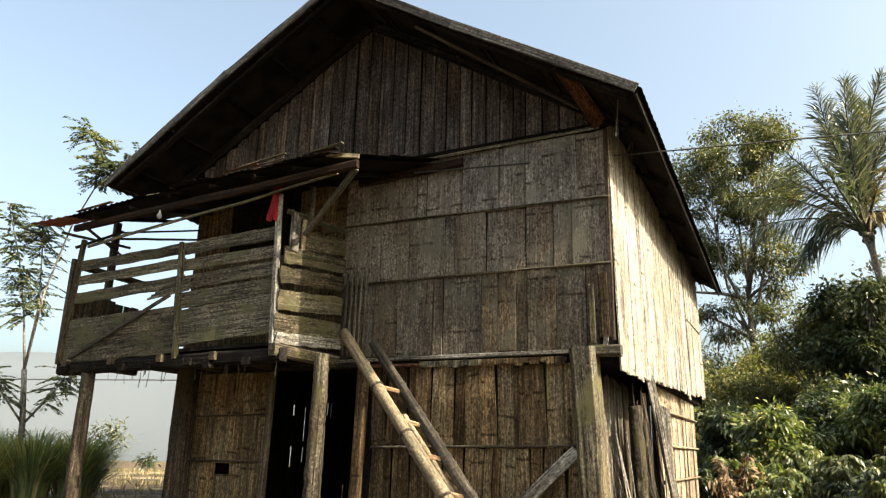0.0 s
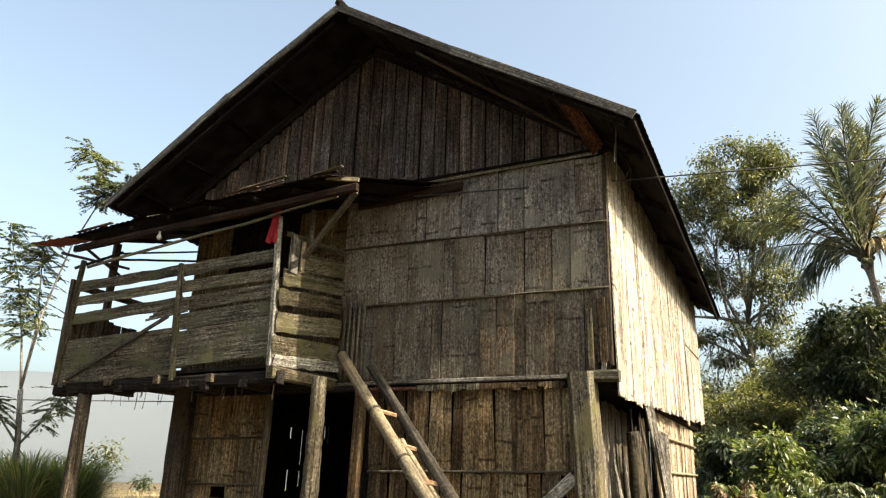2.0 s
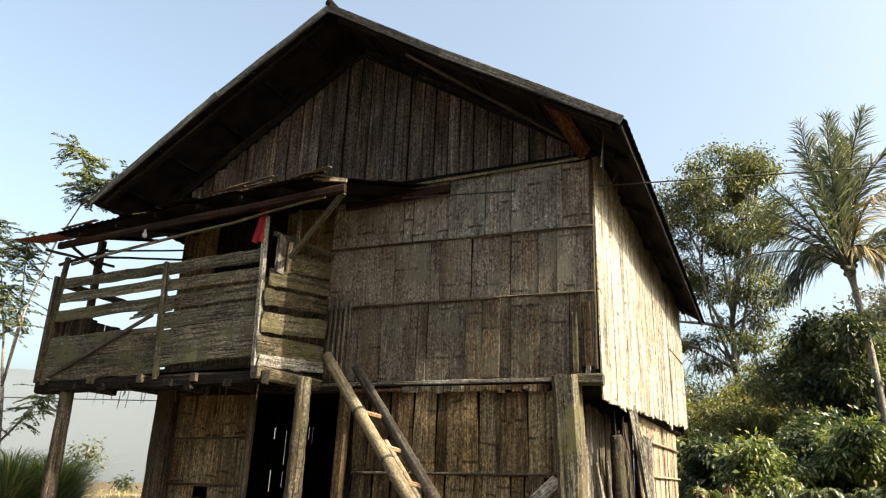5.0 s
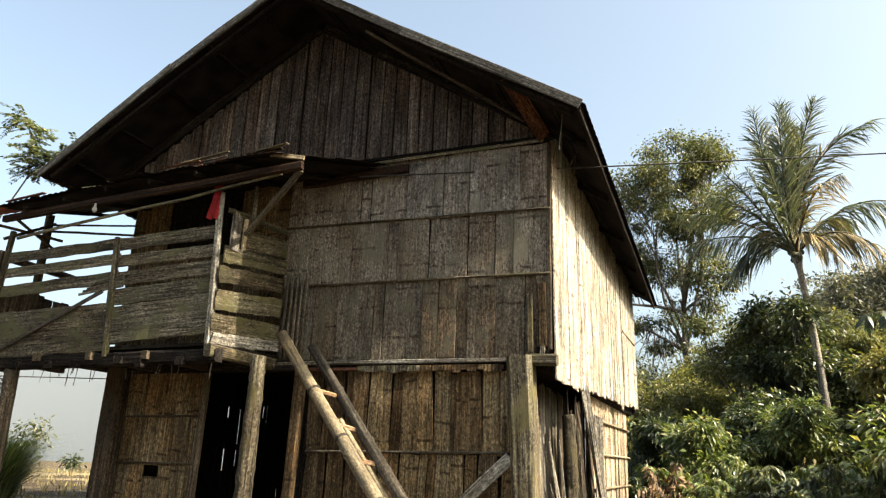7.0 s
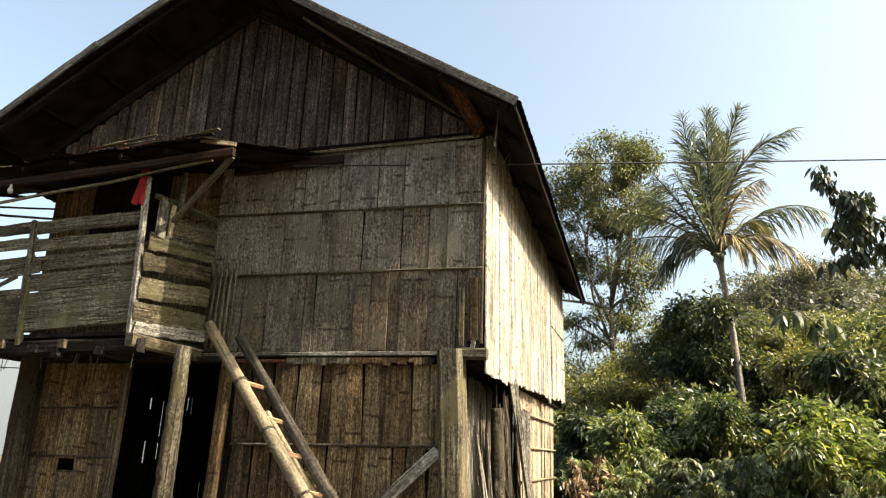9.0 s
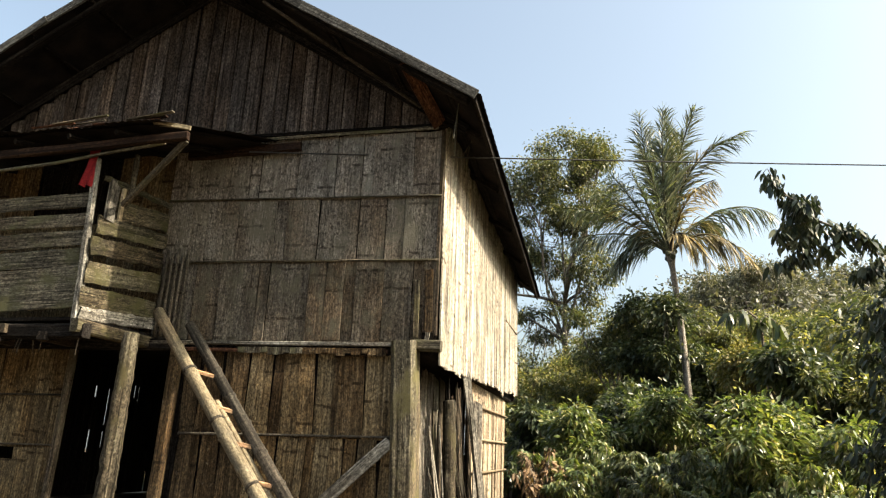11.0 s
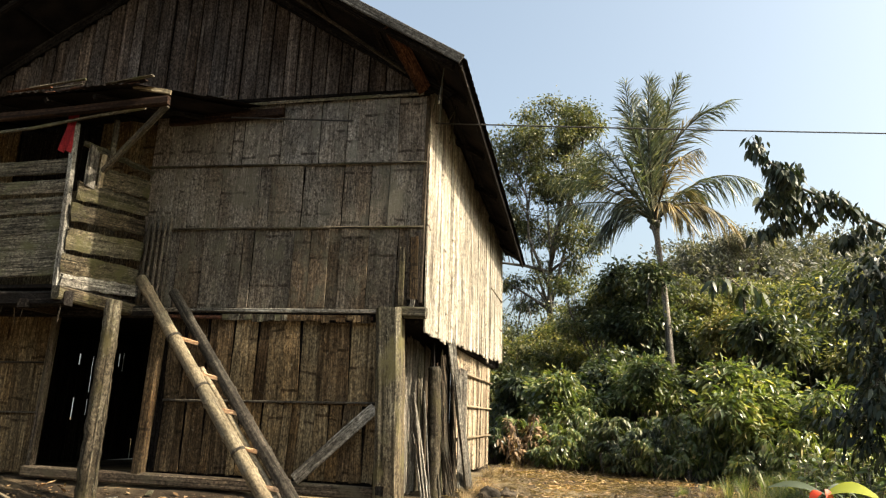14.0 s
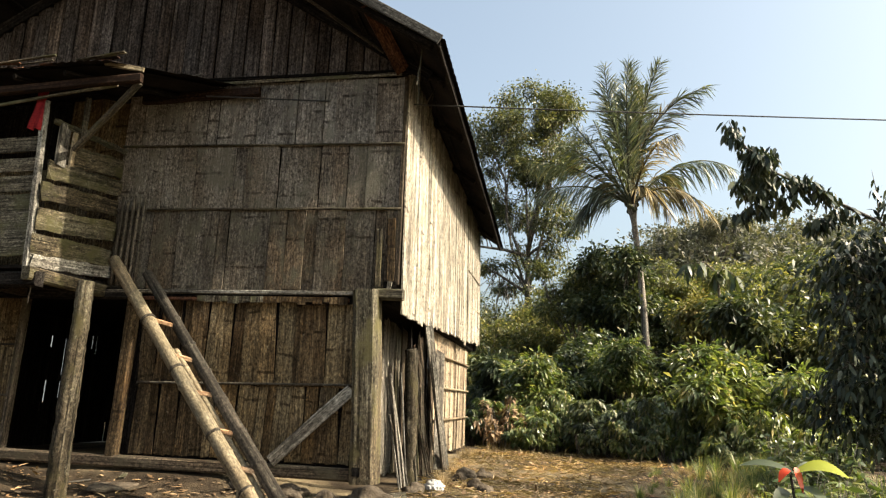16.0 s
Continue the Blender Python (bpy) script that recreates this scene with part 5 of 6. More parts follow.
# coffee shrubs: three are built, the rest are copies
def coffee(at, material, label, stems=19, per=120, low=0.22):
    t = thing("coffee_shrub", at, label, "shrub", "coffee shrubs beside the path")
    v_, f_, ps, ws = [], [], [], []
    for k in range(stems):
        a = RNG.random() * 6.3
        r = RNG.uniform(0.2, 0.8)
        tip = Vector((r * math.cos(a), r * math.sin(a), RNG.uniform(0.35, 1.3) - 0.25 * r))
        root = Vector((0.08 * math.cos(a), 0.08 * math.sin(a), 0))
        q = [root, root.lerp(tip, 0.35) + Vector((0, 0, 0.22)), root.lerp(tip, 0.7) + Vector((0, 0, 0.22)), tip]
        v, f = tube(q, [0.018, 0.014, 0.01, 0.004], 5, 0, len(v_))
        v_ += v
        f_ += f
        across = Vector((-math.sin(a), math.cos(a), 0))
        ahead = Vector((math.cos(a), math.sin(a), 0))
        for _ in range(per):
            s = RNG.uniform(low, 1.0) if k % 3 == 0 else RNG.uniform(low + 0.2, 1.0)
            i = min(int(s * 3), 2)
            side_ = RNG.choice((-1, 1))
            p = q[i].lerp(q[i + 1], s * 3 - i) + across * side_ * RNG.uniform(0, 0.14)
            ps.append(p + Vector((RNG.uniform(-0.05, 0.05), RNG.uniform(-0.05, 0.05), RNG.uniform(-0.06, 0.04))))
            ws.append(across * side_ * RNG.uniform(0.2, 1.0) + ahead * RNG.uniform(-0.2, 0.7) + Vector((0, 0, RNG.uniform(-1.1, 0.15))))
    M = Matrix.Translation(at)
    tagged(part("woody_base", mesh("woody_base", v_, f_, M_BARK, True), t, m=M), kind="stuff")
    part("foliage", leaves("foliage", np.array([tuple(p) for p in ps]), np.array([tuple(w) for w in ws]), NP.uniform(0.09, 0.19, len(ps)), 0.36, material, 0.3), t, m=M)
    return t


shrubs = [coffee(at_ground(0.1, 9.6), L_COFFEE, "glossy green coffee shrub with drooping leaves"), coffee(at_ground(1.3, 8.9), L_COFFEE, "open coffee shrub with bare lower stems", 14, 95, 0.4), coffee(at_ground(2.4, 7.9), L_DARK, "dark green coffee shrub with drooping leaves", 17, 115)]
brush = coffee(at_ground(0.5, 8.7), L_LITTER, "withered brown shrub with dry hanging leaves", 12, 34, 0.1)
for row in range(5):
    for k in range(17):
        f = k / 16
        x = -0.2 + 6.0 * f + row * 0.42 + RNG.uniform(-0.45, 0.45)
        y = 9.9 - 5.2 * f + row * 1.05 + RNG.uniform(-0.8, 0.8)
        rise = 0.66 + 0.35 * noise.noise((x * 0.9, y * 0.9, 5)) + 0.09 * row
        k_ = rise * RNG.uniform(0.75, 1.3)
        copy_thing(shrubs[RNG.choice((0, 0, 0, 0, 1, 1, 2))], Matrix.Translation(at_ground(x, y)) @ Matrix.Rotation(RNG.random() * 6.3, 4, "Z") @ Matrix.Scale(k_, 4))
for k in range(30):
    f = RNG.random()
    x = -0.1 + 5.2 * f + RNG.uniform(-0.2, 0.5)
    y = 10.1 - 5.0 * f + RNG.uniform(-0.5, 1.3)
    copy_thing(shrubs[RNG.choice((0, 0, 1, 1, 1, 2))], Matrix.Translation(at_ground(x, y)) @ Matrix.Rotation(RNG.random() * 6.3, 4, "Z") @ Matrix.Diagonal((0.62, 0.62, RNG.uniform(0.6, 1.15), 1)))
for k in range(6):
    copy_thing(brush, Matrix.Translation(at_ground(0.3 + 0.22 * k + RNG.uniform(-0.15, 0.15), 8.9 - 0.18 * k + RNG.uniform(-0.2, 0.6))) @ Matrix.Rotation(RNG.random() * 6.3, 4, "Z") @ Matrix.Scale(RNG.uniform(0.45, 0.75), 4))

# dark tree with hanging leaves that reaches into the view
dark = tree("dark_tree", at_ground(6.9, 1.6), [((6.0, 1.6, 2.6), (0.75, 0.9, 0.65)), ((6.8, 1.7, 3.0), (0.9, 1.0, 0.8)), ((5.35, 1.6, 2.75), (0.42, 0.6, 0.3)), ((5.15, 1.7, 2.35), (0.4, 0.5, 0.35)), ((5.55, 1.5, 2.0), (0.5, 0.6, 0.35)), ((6.3, 1.6, 1.6), (0.7, 0.7, 0.6)), ((5.25, 1.6, 1.55), (0.5, 0.5, 0.45)), ((5.0, 1.9, 1.1), (0.42, 0.5, 0.32)), ((5.7, 1.6, 1.1), (0.5, 0.5, 0.4)), ((5.5, 1.9, 0.75), (0.5, 0.6, 0.4)), ((6.2, 1.6, 0.8), (0.6, 0.6, 0.5)), ((6.2, 1.5, 3.4), (0.4, 0.4, 0.2))],
    0.12, 0.36, L_SHADE, "dark green tree with long hanging leaves", tips=900, per=15, spread=0.12, fine=True, r0=0.13, r1=0.06, fork=0.6, droop=0.25, hang_=-1.0, limb_share=0.35)


def hanging_branch():
    """A long bough and its twigs, with leaves hanging from them."""
    twigs = (((6.6, 1.7, 2.6), (5.79, 1.8, 3.22), (5.36, 1.8, 3.45), (4.98, 1.8, 3.67), (4.68, 1.8, 3.83), (4.39, 1.8, 4.1), (4.19, 1.78, 4.38), (4.13, 1.8, 4.56)),
             ((4.68, 1.8, 3.83), (4.52, 1.75, 3.8), (4.36, 1.72, 3.72), (4.1, 1.7, 3.66)), ((4.39, 1.8, 4.1), (4.42, 1.9, 4.2), (4.6, 1.95, 4.2), (4.68, 1.95, 4.1)),
             ((4.98, 1.8, 3.67), (4.8, 1.85, 3.5), (4.45, 1.9, 3.4), (4.15, 1.9, 3.28)), ((5.36, 1.8, 3.45), (5.2, 1.75, 3.6), (5.02, 1.7, 3.72), (4.9, 1.7, 3.74)),
             ((4.68, 1.8, 3.83), (4.5, 1.75, 3.6), (4.38, 1.7, 3.4)), ((4.45, 1.8, 4.05), (4.34, 1.85, 3.85), (4.28, 1.85, 3.6)), ((4.3, 1.8, 4.2), (4.45, 1.7, 4.05), (4.6, 1.7, 3.95)), ((5.5, 1.8, 3.38), (5.3, 1.95, 3.3), (5.1, 2.0, 3.2)), ((5.79, 1.8, 3.22), (5.75, 1.7, 3.6), (5.72, 1.7, 3.86)), ((5.79, 1.8, 3.22), (5.9, 1.7, 3.6), (5.95, 1.7, 3.75)))
    v_, f_, ps, ws = [], [], [], []
    for i, q in enumerate(twigs):
        q = [Vector(p) + Vector((-0.14, 0, 0.1)) * min(1.0, (6.6 - p[0]) / 1.6) for p in q]
        r = 0.028 if i == 0 else 0.011
        v, f = tube(q, [r * (1 - 0.8 * k / (len(q) - 1)) for k in range(len(q))], 6, 0.05, len(v_))
        v_ += v
        f_ += f
        n = 230 if i == 0 else (16 if i > 8 else 110)
        for _ in range(n):
            s_ = RNG.uniform(0.22 if i == 0 else 0.15, 1.0) * (len(q) - 1)
            k = min(int(s_), len(q) - 2)
            p = q[k].lerp(q[k + 1], s_ - k)
            ps.append(tuple(p + Vector((RNG.uniform(-0.1, 0.1), RNG.uniform(-0.12, 0.12), RNG.uniform(-0.1, 0.04)))))
            a_ = RNG.random() * 6.3
            ws.append((0.55 * math.cos(a_), 0.55 * math.sin(a_), RNG.uniform(-1.2, -0.35)))
    part("bough", mesh("bough", v_, f_, M_BARK, True), dark)
    part("hanging_leaves", leaves("hanging_leaves", np.array(ps), np.array(ws), NP.uniform(0.09, 0.175, len(ps)), 0.4, L_SHADE, 0.25), dark)


hanging_branch()


# ---- coconut palm ----
def palm():
    base, top = Vector(at_ground(4.42, 16.1)), Vector((4.0, 16.12, 7.6))
    t = thing("coconut_palm", base, "coconut palm with a slender grey trunk and ragged fronds", "palm")
    pts, rad = [], []
    n = 40
    for i in range(n + 1):
        f = i / n
        p = base.lerp(top, f)
        p.x += 0.1 * math.sin(math.pi * f)
        pts.append(p)
        rad.append((0.122 - 0.034 * f + 0.07 * max(0, 1 - f * 12) + 0.09 * max(0, f * 14 - 13)) * (1.05 if i % 2 else 1.0))
    v, f = tube(pts, rad, 12, 0.03)
    part("trunk", mesh("trunk", v, f, M_PALMBARK, True), t)
    heart = top + Vector((0.0, 0, -0.02))
    # middle and tip of each frond from the heart: across and up; how far it leans away, and whether it is drying
    fronds = ((-0.55, 2.8, -0.85, 5.25, 0.3, 0), (-0.4, 2.8, -0.45, 4.9, 0.8, 0), (-0.15, 2.6, -0.1, 4.9, -0.7, 0), (0.0, 2.5, 0.05, 4.95, -0.3, 0), (0.15, 2.7, 0.4, 4.7, 0.6, 0), (0.35, 3.0, 1.0, 5.0, -0.3, 0), (0.3, 2.5, 0.7, 4.3, 0.9, 0), (0.75, 2.8, 2.65, 4.3, 0.2, 2), (1.7, 1.5, 3.4, 1.35, 0.4, 0), (1.25, 0.55, 2.45, -0.55, -0.5, 1), (-1.1, 1.9, -1.95, 3.2, 0.5, 0), (-1.0, 1.2, -2.5, 2.2, -0.5, 2),
              (-1.5, 1.3, -3.5, 1.95, 0.8, 0), (-1.5, 0.65, -3.6, 0.3, -0.3, 0), (-1.1, 0.35, -1.8, -0.65, 0.2, 0), (-0.7, 1.5, -1.3, 2.5, -1.4, 0), (0.5, 1.5, 1.3, 1.9, -1.6, 1), (0.9, 1.2, 2.0, 1.4, 1.5, 2), (-0.6, 1.1, -1.2, 1.2, 2.2, 0), (0.2, 1.7, 0.3, 2.7, 2.0, 0), (0.3, 0.5, 1.1, -0.7, -1.3, 1), (-0.4, 2.0, -0.9, 3.3, -1.0, 0))
    for mx, mz, tx, tz, lean, dry in fronds:
        mid, tip = Vector((mx, lean * 0.45, mz)), Vector((tx, lean, tz))
        ctrl = mid * 2 - tip * 0.5
        m = 18
        pts = [heart + ctrl * (2 * q * (1 - q)) + tip * q * q for q in np.linspace(0, 1, m + 1)]
        v, f = tube(pts, [0.045 * (1 - 0.9 * i / m) + 0.006 for i in range(m + 1)], 5)
        fr = part("frond", mesh("frond", v, f, M_POLE_DK if dry == 1 else M_FROND, True), t, "dry brown-edged frond" if dry else "")
        k = 170 if tz > 4 else 120
        sets = {0: ([], [], []), 1: ([], [], [])}
        twist = Vector((RNG.uniform(-0.5, 0.5), 1, RNG.uniform(-0.3, 0.3)))
        for i in range(k):
            q = 0.14 + 0.85 * i / k
            j = min(int(q * m), m - 1)
            p = pts[j].lerp(pts[j + 1], q * m - j)
            ahead = (pts[j + 1] - pts[j]).normalized()
            up = abs(ahead.z)
            across = ahead.cross(twist.lerp(Vector((0.1, 0.2, 1)), 1 - up)).normalized()
            for sg in (-1, 1):
                if RNG.random() < 0.06 + 0.4 * (noise.noise((tx * 3, q * 9, sg)) > 0.35):
                    continue
                w = across * sg * RNG.uniform(0.2, 0.65) + ahead * RNG.uniform(0.6, 1.3) + Vector((RNG.uniform(-0.15, 0.15), RNG.uniform(-0.15, 0.15), -RNG.uniform(0.4, 1.5) * (1 - up) - 0.15))
                pos, way, size = sets[1 if dry == 1 or (dry == 2 and q < 0.68 and (sg > 0 or RNG.random() < 0.4)) else 0]
                pos.append(tuple(p))
                way.append(tuple(w))
                size.append(((0.85 if tz > 4 else 0.74) * math.sin(math.pi * (0.12 + 0.78 * q)) + 0.1) * RNG.uniform(0.5, 1.2))
        for kind_, (pos, way, size) in sets.items():
            if pos:
                part("pinnae", leaves("pinnae", np.array(pos), np.array(way), np.array(size), 0.055, L_PALMDRY if kind_ else L_PALM, 0.2 if tz > 4 else 0.5, 0.6), fr)
    for k in range(6):
        a = k * 1.05
        bm = bmesh.new()
        bmesh.ops.create_icosphere(bm, subdivisions=2, radius=0.1)
        me = bpy.data.meshes.new("coconut")
        bm.to_mesh(me)
        bm.free()
        me.materials.append(M_FROND)
        me.shade_smooth()
        part("coconut", me, t, m=Matrix.Translation(top + Vector((0.14 * math.cos(a), 0.14 * math.sin(a), 0.04 - 0.1 * (k % 3)))))


palm()


# ---- the side of the small trees ----
def shoots():
    base = Vector(at_ground(-9.66, 0.25))
    t = thing("slender_tree", base, "slender tree with tall bare shoots and feathery leaves", "tree")
    fork = (-9.93, 0.2, 2.1)
    # each stem: its bends, where its leaves begin, how many leaves
    stems = (((tuple(base), (-9.75, 0.22, 1.2), fork), 1.0, 0), ((fork, (-10.12, 0.15, 3.0), (-10.45, 0.1, 4.0), (-10.95, 0.0, 5.15)), 0.3, 120), ((fork, (-10.0, 0.3, 3.2), (-10.2, 0.3, 4.3), (-10.3, 0.3, 4.9)), 0.3, 90), ((fork, (-9.78, 0.2, 3.4), (-9.38, 0.2, 4.56), (-8.95, 0.2, 5.2), (-8.98, 0.2, 5.9), (-9.45, 0.2, 6.55)), 0.64, 62), (((-8.95, 0.2, 5.2), (-8.6, 0.3, 5.6), (-8.1, 0.4, 5.75)), 0.1, 60),
             (((-9.75, 0.22, 1.2), (-9.4, 0.4, 1.7), (-9.2, 0.5, 2.1)), 0.35, 40), (((-9.75, 0.22, 1.2), (-10.1, 0.0, 1.7), (-10.3, -0.1, 2.1)), 0.35, 36))
    v_, f_ = [], []
    for i, (q, _, _) in enumerate(stems):
        r = 0.055 if i == 0 else 0.022
        v, f = tube(q, [r * (1 - (0.25 if i == 0 else 0.7) * k / (len(q) - 1)) for k in range(len(q))], 8, 0.05, len(v_))
        v_ += v
        f_ += f
    part("trunk", mesh("trunk", v_, f_, M_PALMBARK, True), t)
    # feathery leaves: a thin stalk with paired leaflets
    pos, way, size = [], [], []
    spots = []
    for q, low, count in stems:
        for _ in range(count):
            g = RNG.uniform(low, 1.0) * (len(q) - 1)
            k = min(int(g), len(q) - 2)
            spots.append(Vector(q[k]).lerp(Vector(q[k + 1]), g - k))
    for p in spots:
        a = RNG.random() * 6.3
        d = Vector((math.cos(a), math.sin(a), RNG.uniform(-0.5, 0.5))).normalized()
        length = RNG.uniform(0.28, 0.52)
        for k in range(15):
            s = 0.15 + 0.85 * k / 14
            q = p + d * length * s - Vector((0, 0, 0.25)) * length * s * s
            side_ = d.cross(Vector((0, 0, 1))).normalized()
            for sg in (-1, 1):
                pos.append(q)
                way.append(side_ * sg + d * 0.5 + Vector((0, 0, -0.25)))
                size.append(RNG.uniform(0.05, 0.085))
    part("crown", leaves("crown", np.array([tuple(q) for q in pos]), np.array([tuple(q) for q in way]), np.array(size), 0.42, L_FEATHER, 0.1), t)


shoots()
tree("small_tree", at_ground(-17.3, 8.3), [((-17.3, 8.3, 1.2), (0.5, 0.5, 0.6))], 0.16, 0.45, L_TREE, "small pale green bush in the dry field", tips=26, per=14, spread=0.14, r0=0.04, r1=0.02)
tree("small_tree", at_ground(-27.4, 19.5), [((-27.4, 19.5, 0.35), (0.4, 0.4, 0.45))], 0.2, 0.5, L_DARK, "small dark shrub at the edge of the field", tips=22, per=14, spread=0.14, r0=0.05, r1=0.03)


def tuft(name, at, n, height, spread, material, label, category, group, width=0.03):
    """A tussock of arching blades."""
    v, f = [], []
    for k in range(n):
        a = RNG.random() * 6.3
        h = height * RNG.uniform(0.5, 1.1)
        lean = RNG.uniform(0.15, 1.0) * spread
        r = RNG.random() * spread * 0.25
        d = Vector((math.cos(a), math.sin(a), 0))
        side_ = Vector((-d.y, d.x, 0))
        b = len(v)
        for i, s in enumerate((0, 0.35, 0.7, 1.0)):
            p = d * (r + lean * s * s) + Vector((0, 0, h * (s - 0.35 * s * s * s)))
            w = width * (1 - s * 0.95) / 2
            v += [p - side_ * w, p + side_ * w]
        f += [(b, b + 1, b + 3, b + 2), (b + 2, b + 3, b + 5, b + 4), (b + 4, b + 5, b + 7, b + 6)]
    t = thing(name, at, label, category, group)
    part("tussock", mesh("tussock", v, f, material), t, m=Matrix.Translation(at))
    return t


for x, y, h, s in ((-9.6, 0.45, 1.75, 1.1), (-9.25, 1.0, 1.6, 1.1), (-10.2, 0.0, 1.7, 1.1), (-9.9, 1.5, 1.75, 1.2), (-10.8, 0.8, 1.7, 1.2), (-10.6, 2.2, 1.5, 1.1)):
    tuft("tall_grass", at_ground(x, y), 460, h, s, L_GRASS, "clump of tall arching green grass", "grass", "clumps of tall grass", 0.04)
grass = tuft("weed_tuft", at_ground(2.9, -2.4), 90, 0.75, 0.4, L_GRASS, "tuft of wild grass beside the path", "grass", "weeds beside the path", 0.013)
dry = tuft("dry_tuft", at_ground(2.1, -1.4), 80, 0.42, 0.35, L_STRAW, "tuft of dry straw-coloured grass", "grass", "dry tufts beside the path", 0.009)
weed = thing("leafy_weed", at_ground(3.6, -2.2), "leafy green weed at the edge of the path", "weed", "leafy weeds beside the path")
wp, ww = [], []
wv, wf = [], []
for k in range(7):
    a_ = RNG.random() * 6.3
    tip = Vector((0.22 * math.cos(a_), 0.22 * math.sin(a_), RNG.uniform(0.5, 0.85)))
    v, f = tube([(0, 0, 0), tip * 0.5 + Vector((0, 0, 0.06)), tip], [0.008, 0.006, 0.003], 5, 0, len(wv))
    wv += v
    wf += f
    for j in range(16):
        wp.append(tuple(tip * RNG.uniform(0.25, 1.0)))
        b_ = RNG.random() * 6.3
        ww.append((math.cos(b_), math.sin(b_), RNG.uniform(-0.5, 0.4)))
wm = Matrix.Translation(at_ground(3.6, -2.2))
tagged(part("woody_base", mesh("woody_base", wv, wf, M_BARK, True), weed, m=wm), kind="stuff")
part("foliage", leaves("foliage", np.array(wp), np.array(ww), NP.uniform(0.08, 0.17, len(wp)), 0.4, L_COFFEE, 0.2), weed, m=wm)
for k in range(460):
    x, y = RNG.uniform(1.6, 5.6), RNG.uniform(-3.2, 4.5)
    edge = 1.95 + 0.27 * max(y + 0.5, 0)
    if x < edge or abs(x - 3.1) + abs(y + 3.45) < 0.5:
        continue
    near = x - edge
    src = dry if near < 1.2 and RNG.random() < 0.6 else RNG.choice((grass, grass, dry) if near < 1.6 else (grass, grass, weed, dry))
    size = RNG.uniform(0.55, 1.0) * min(1.0, 0.4 + 0.4 * near)
    copy_thing(src, Matrix.Translation(at_ground(x, y)) @ Matrix.Rotation(RNG.random() * 6.3, 4, "Z") @ Matrix.Scale(size, 4))
for k in range(40):
    x, y = RNG.choice(((RNG.uniform(0.1, 0.45), RNG.uniform(0.6, 7.2)), (RNG.uniform(-0.2, 3.5), RNG.uniform(7.0, 9.4))))
    copy_thing(dry, Matrix.Translation(at_ground(x, y)) @ Matrix.Rotation(RNG.random() * 6.3, 4, "Z") @ Matrix.Scale(RNG.uniform(0.35, 0.8), 4))


stalks = tuft("dry_stalks", at_ground(0.35, 8.4), 46, 1.0, 0.3, L_LITTER, "stand of dry brown stalks beside the shrubs", "stalks", "dry stalks by the shrubs", 0.016)
for k in range(13):
    copy_thing(stalks, Matrix.Translation(at_ground(0.2 + 0.16 * k + RNG.uniform(-0.1, 0.1), 8.9 + RNG.uniform(-0.4, 1.6))) @ Matrix.Rotation(RNG.random() * 6.3, 4, "Z") @ Matrix.Scale(RNG.uniform(0.5, 1.0), 4))


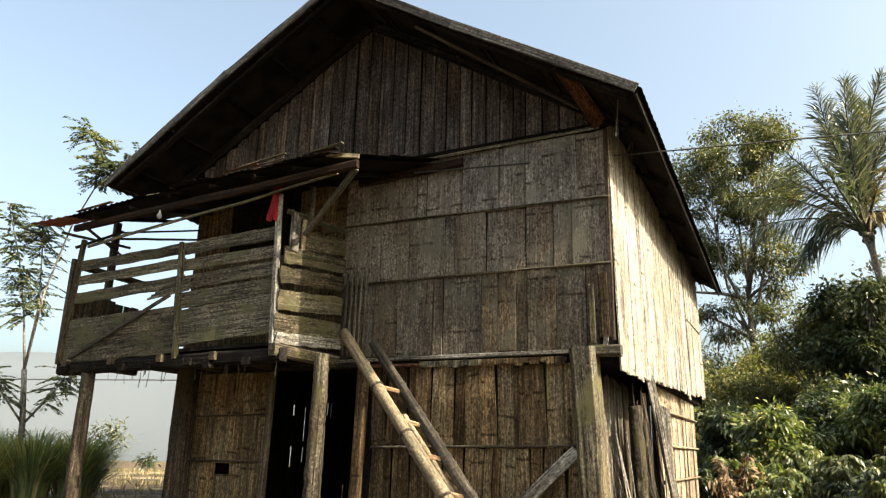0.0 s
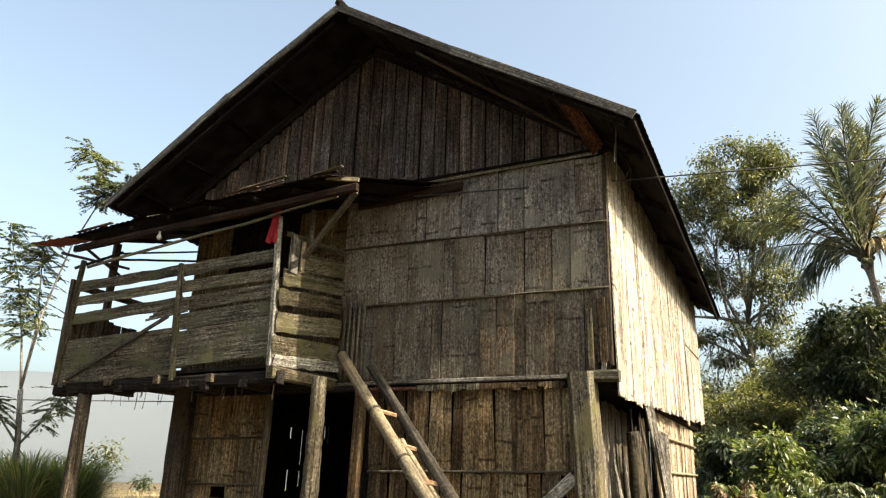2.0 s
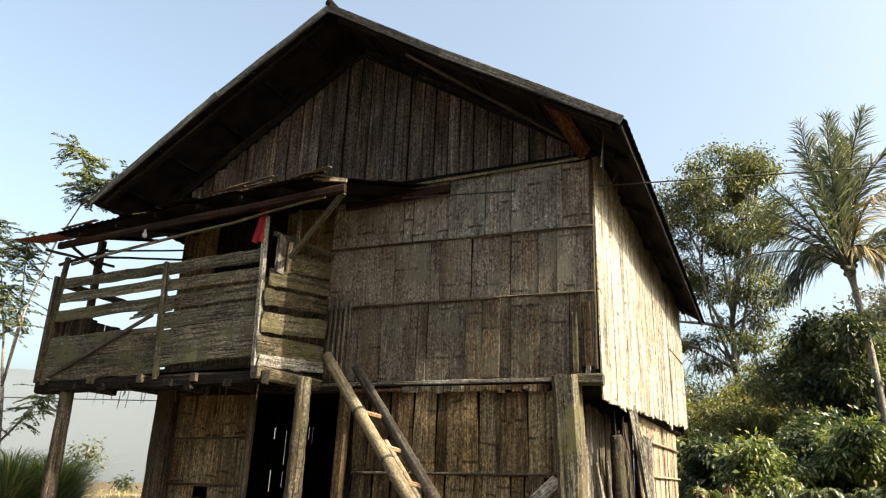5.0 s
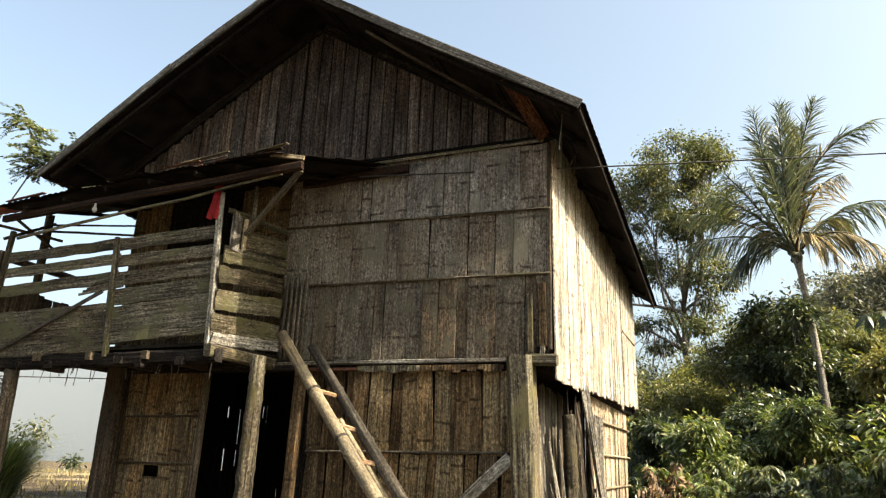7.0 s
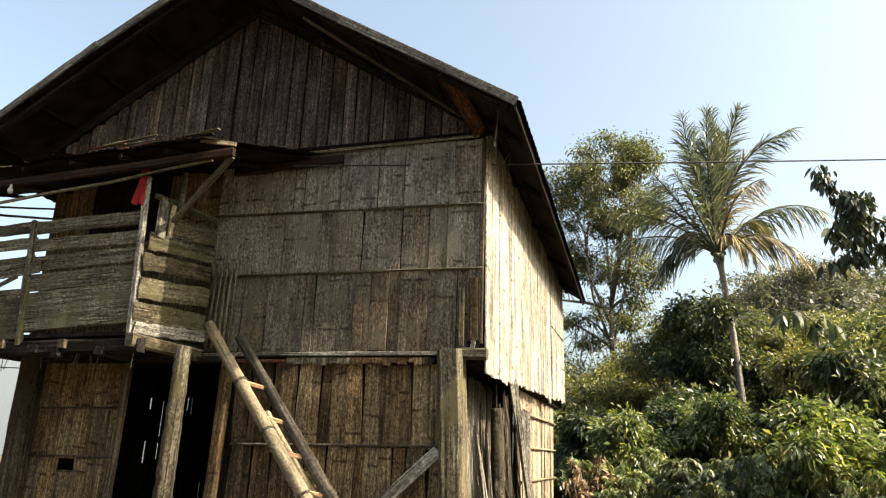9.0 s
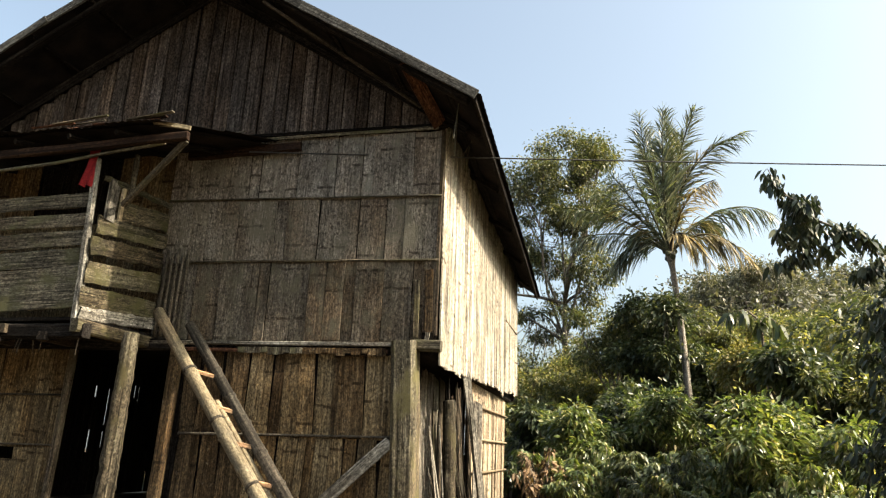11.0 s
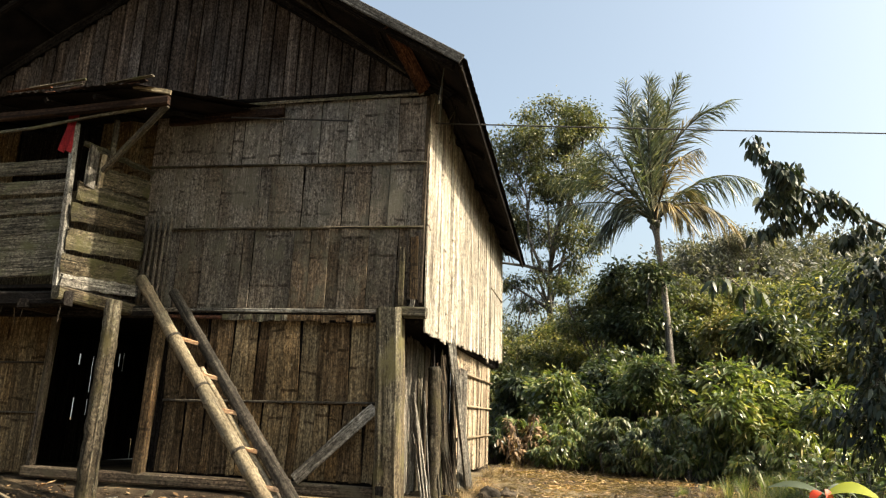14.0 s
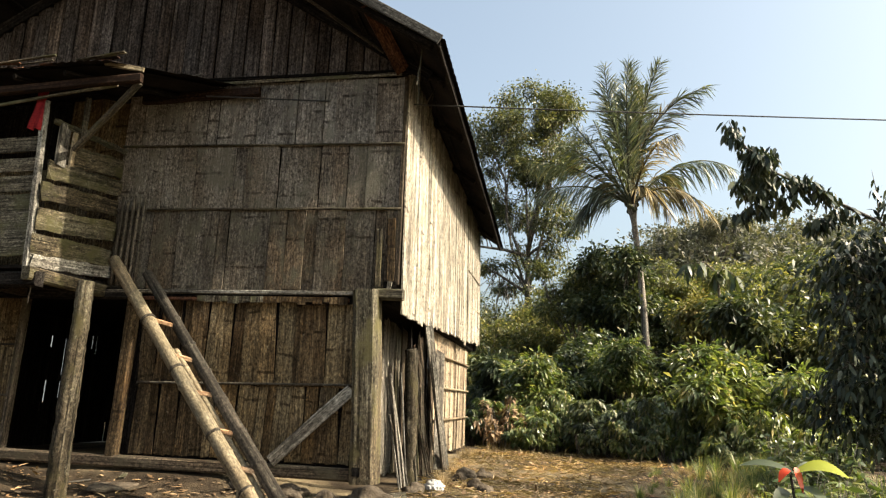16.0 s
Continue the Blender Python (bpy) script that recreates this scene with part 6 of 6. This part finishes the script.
# broad-leaved weed with a red bract, close to the camera
def broad_weed():
    base = Vector(at_ground(3.1, -3.45))
    t = thing("broad_leaved_weed", base, "broad-leaved weed with yellow-green leaf and red bract", "weed")
    v_, f_ = tube([base, base.lerp(Vector((3.05, -3.44, 0.5)), 0.5) + Vector((0.03, 0, 0)), (3.05, -3.44, 0.5)], [0.012, 0.01, 0.006], 6)
    part("stem", mesh("stem", v_, f_, M_POLE_DK, True), t)

    def blade(name, a, b, w, mat, label, arch=0.05):
        a, b = Vector(a), Vector(b)
        d = b - a
        s = d.cross(Vector((0.25, -0.55, 1))).normalized()
        vs, fs = [], []
        for i in range(9):
            f = i / 8
            p = a + d * f + Vector((0, 0, arch * math.sin(math.pi * f)))
            h = w / 2 * math.sin(math.pi * (0.03 + 0.95 * f)) ** 0.8
            vs += [p - s * h + Vector((0, 0, h * 0.3)), p, p + s * h + Vector((0, 0, h * 0.3))]
        for i in range(8):
            fs += [(3 * i, 3 * i + 1, 3 * i + 4, 3 * i + 3), (3 * i + 1, 3 * i + 2, 3 * i + 5, 3 * i + 4)]
        part(name, mesh(name, vs, fs, mat, True), t, label)

    c = (3.07, -3.44, 0.51)
    blade("leaf", c, (3.32, -3.5, 0.5), 0.12, L_YELLOW, "bright yellow-green leaf", 0.035)
    blade("leaf", c, (3.28, -3.36, 0.46), 0.08, L_PALE, "grey-green leaf")
    blade("leaf", c, (2.8, -3.38, 0.53), 0.07, L_PALE, "grey-green leaf", 0.025)
    blade("bract", (3.07, -3.45, 0.54), (3.1, -3.47, 0.41), 0.05, L_RED, "red drooping bract", 0.02)
    blade("bract", (3.05, -3.45, 0.52), (2.98, -3.47, 0.46), 0.045, L_RED, "red drooping bract", 0.02)
    blade("leaf", (3.06, -3.4, 0.42), (3.22, -3.58, 0.32), 0.08, L_DARK, "")
    blade("leaf", (3.06, -3.4, 0.4), (2.92, -3.58, 0.3), 0.07, L_DARK, "")
    blade("leaf", (3.06, -3.4, 0.34), (3.32, -3.4, 0.26), 0.08, L_DARK, "")


broad_weed()


# fallen leaves and straw on the path
def litter():
    n = 15000
    x, y = NP.uniform(-4.5, 4.5, n), NP.uniform(-4, 10, n)
    keep = ~((x < 0.15) & (y > -0.1))
    x, y = x[keep], y[keep]
    p = np.array([(a, b, land(a, b) + 0.012) for a, b in zip(x, y)])
    way = NP.normal(size=p.shape) * (1, 1, 0.15)
    me = leaves("leaf_litter", p, way, NP.uniform(0.04, 0.12, len(p)), 0.36, L_LITTER, 0.0, 0.15)
    tagged(hang(new("leaf_litter", me), None), "dry brown leaves scattered over the earth", "leaves", kind="stuff")
    n = 16000
    x, y = NP.uniform(0.1, 4.2, n), NP.uniform(-1.5, 10, n)
    keep = x < 1.9 + 0.3 * np.maximum(y, 0)
    x, y = x[keep], y[keep]
    p = np.array([(a, b, land(a, b) + 0.01) for a, b in zip(x, y)])
    me = leaves("straw_cover", p, NP.normal(size=p.shape) * (1, 1, 0.12), NP.uniform(0.05, 0.2, len(p)), 0.09, L_STRAW, 0.0, 0.1, fine=False)
    tagged(hang(new("straw_cover", me), None), "dry straw trodden into the path", "straw", kind="stuff")
    n = 9000
    x, y = NP.uniform(-34, -7.5, n), NP.uniform(-2, 30, n)
    p = np.array([(a, b, land(a, b)) for a, b in zip(x, y)])
    me = leaves("dry_field_grass", p, NP.normal(0, 0.35, p.shape) + (0, 0, 1), NP.uniform(0.1, 0.26, len(p)), 0.12, L_FIELD, 0.1)
    tagged(hang(new("dry_field_grass", me), None), "dry golden grass of the field", "grass", kind="stuff")


litter()
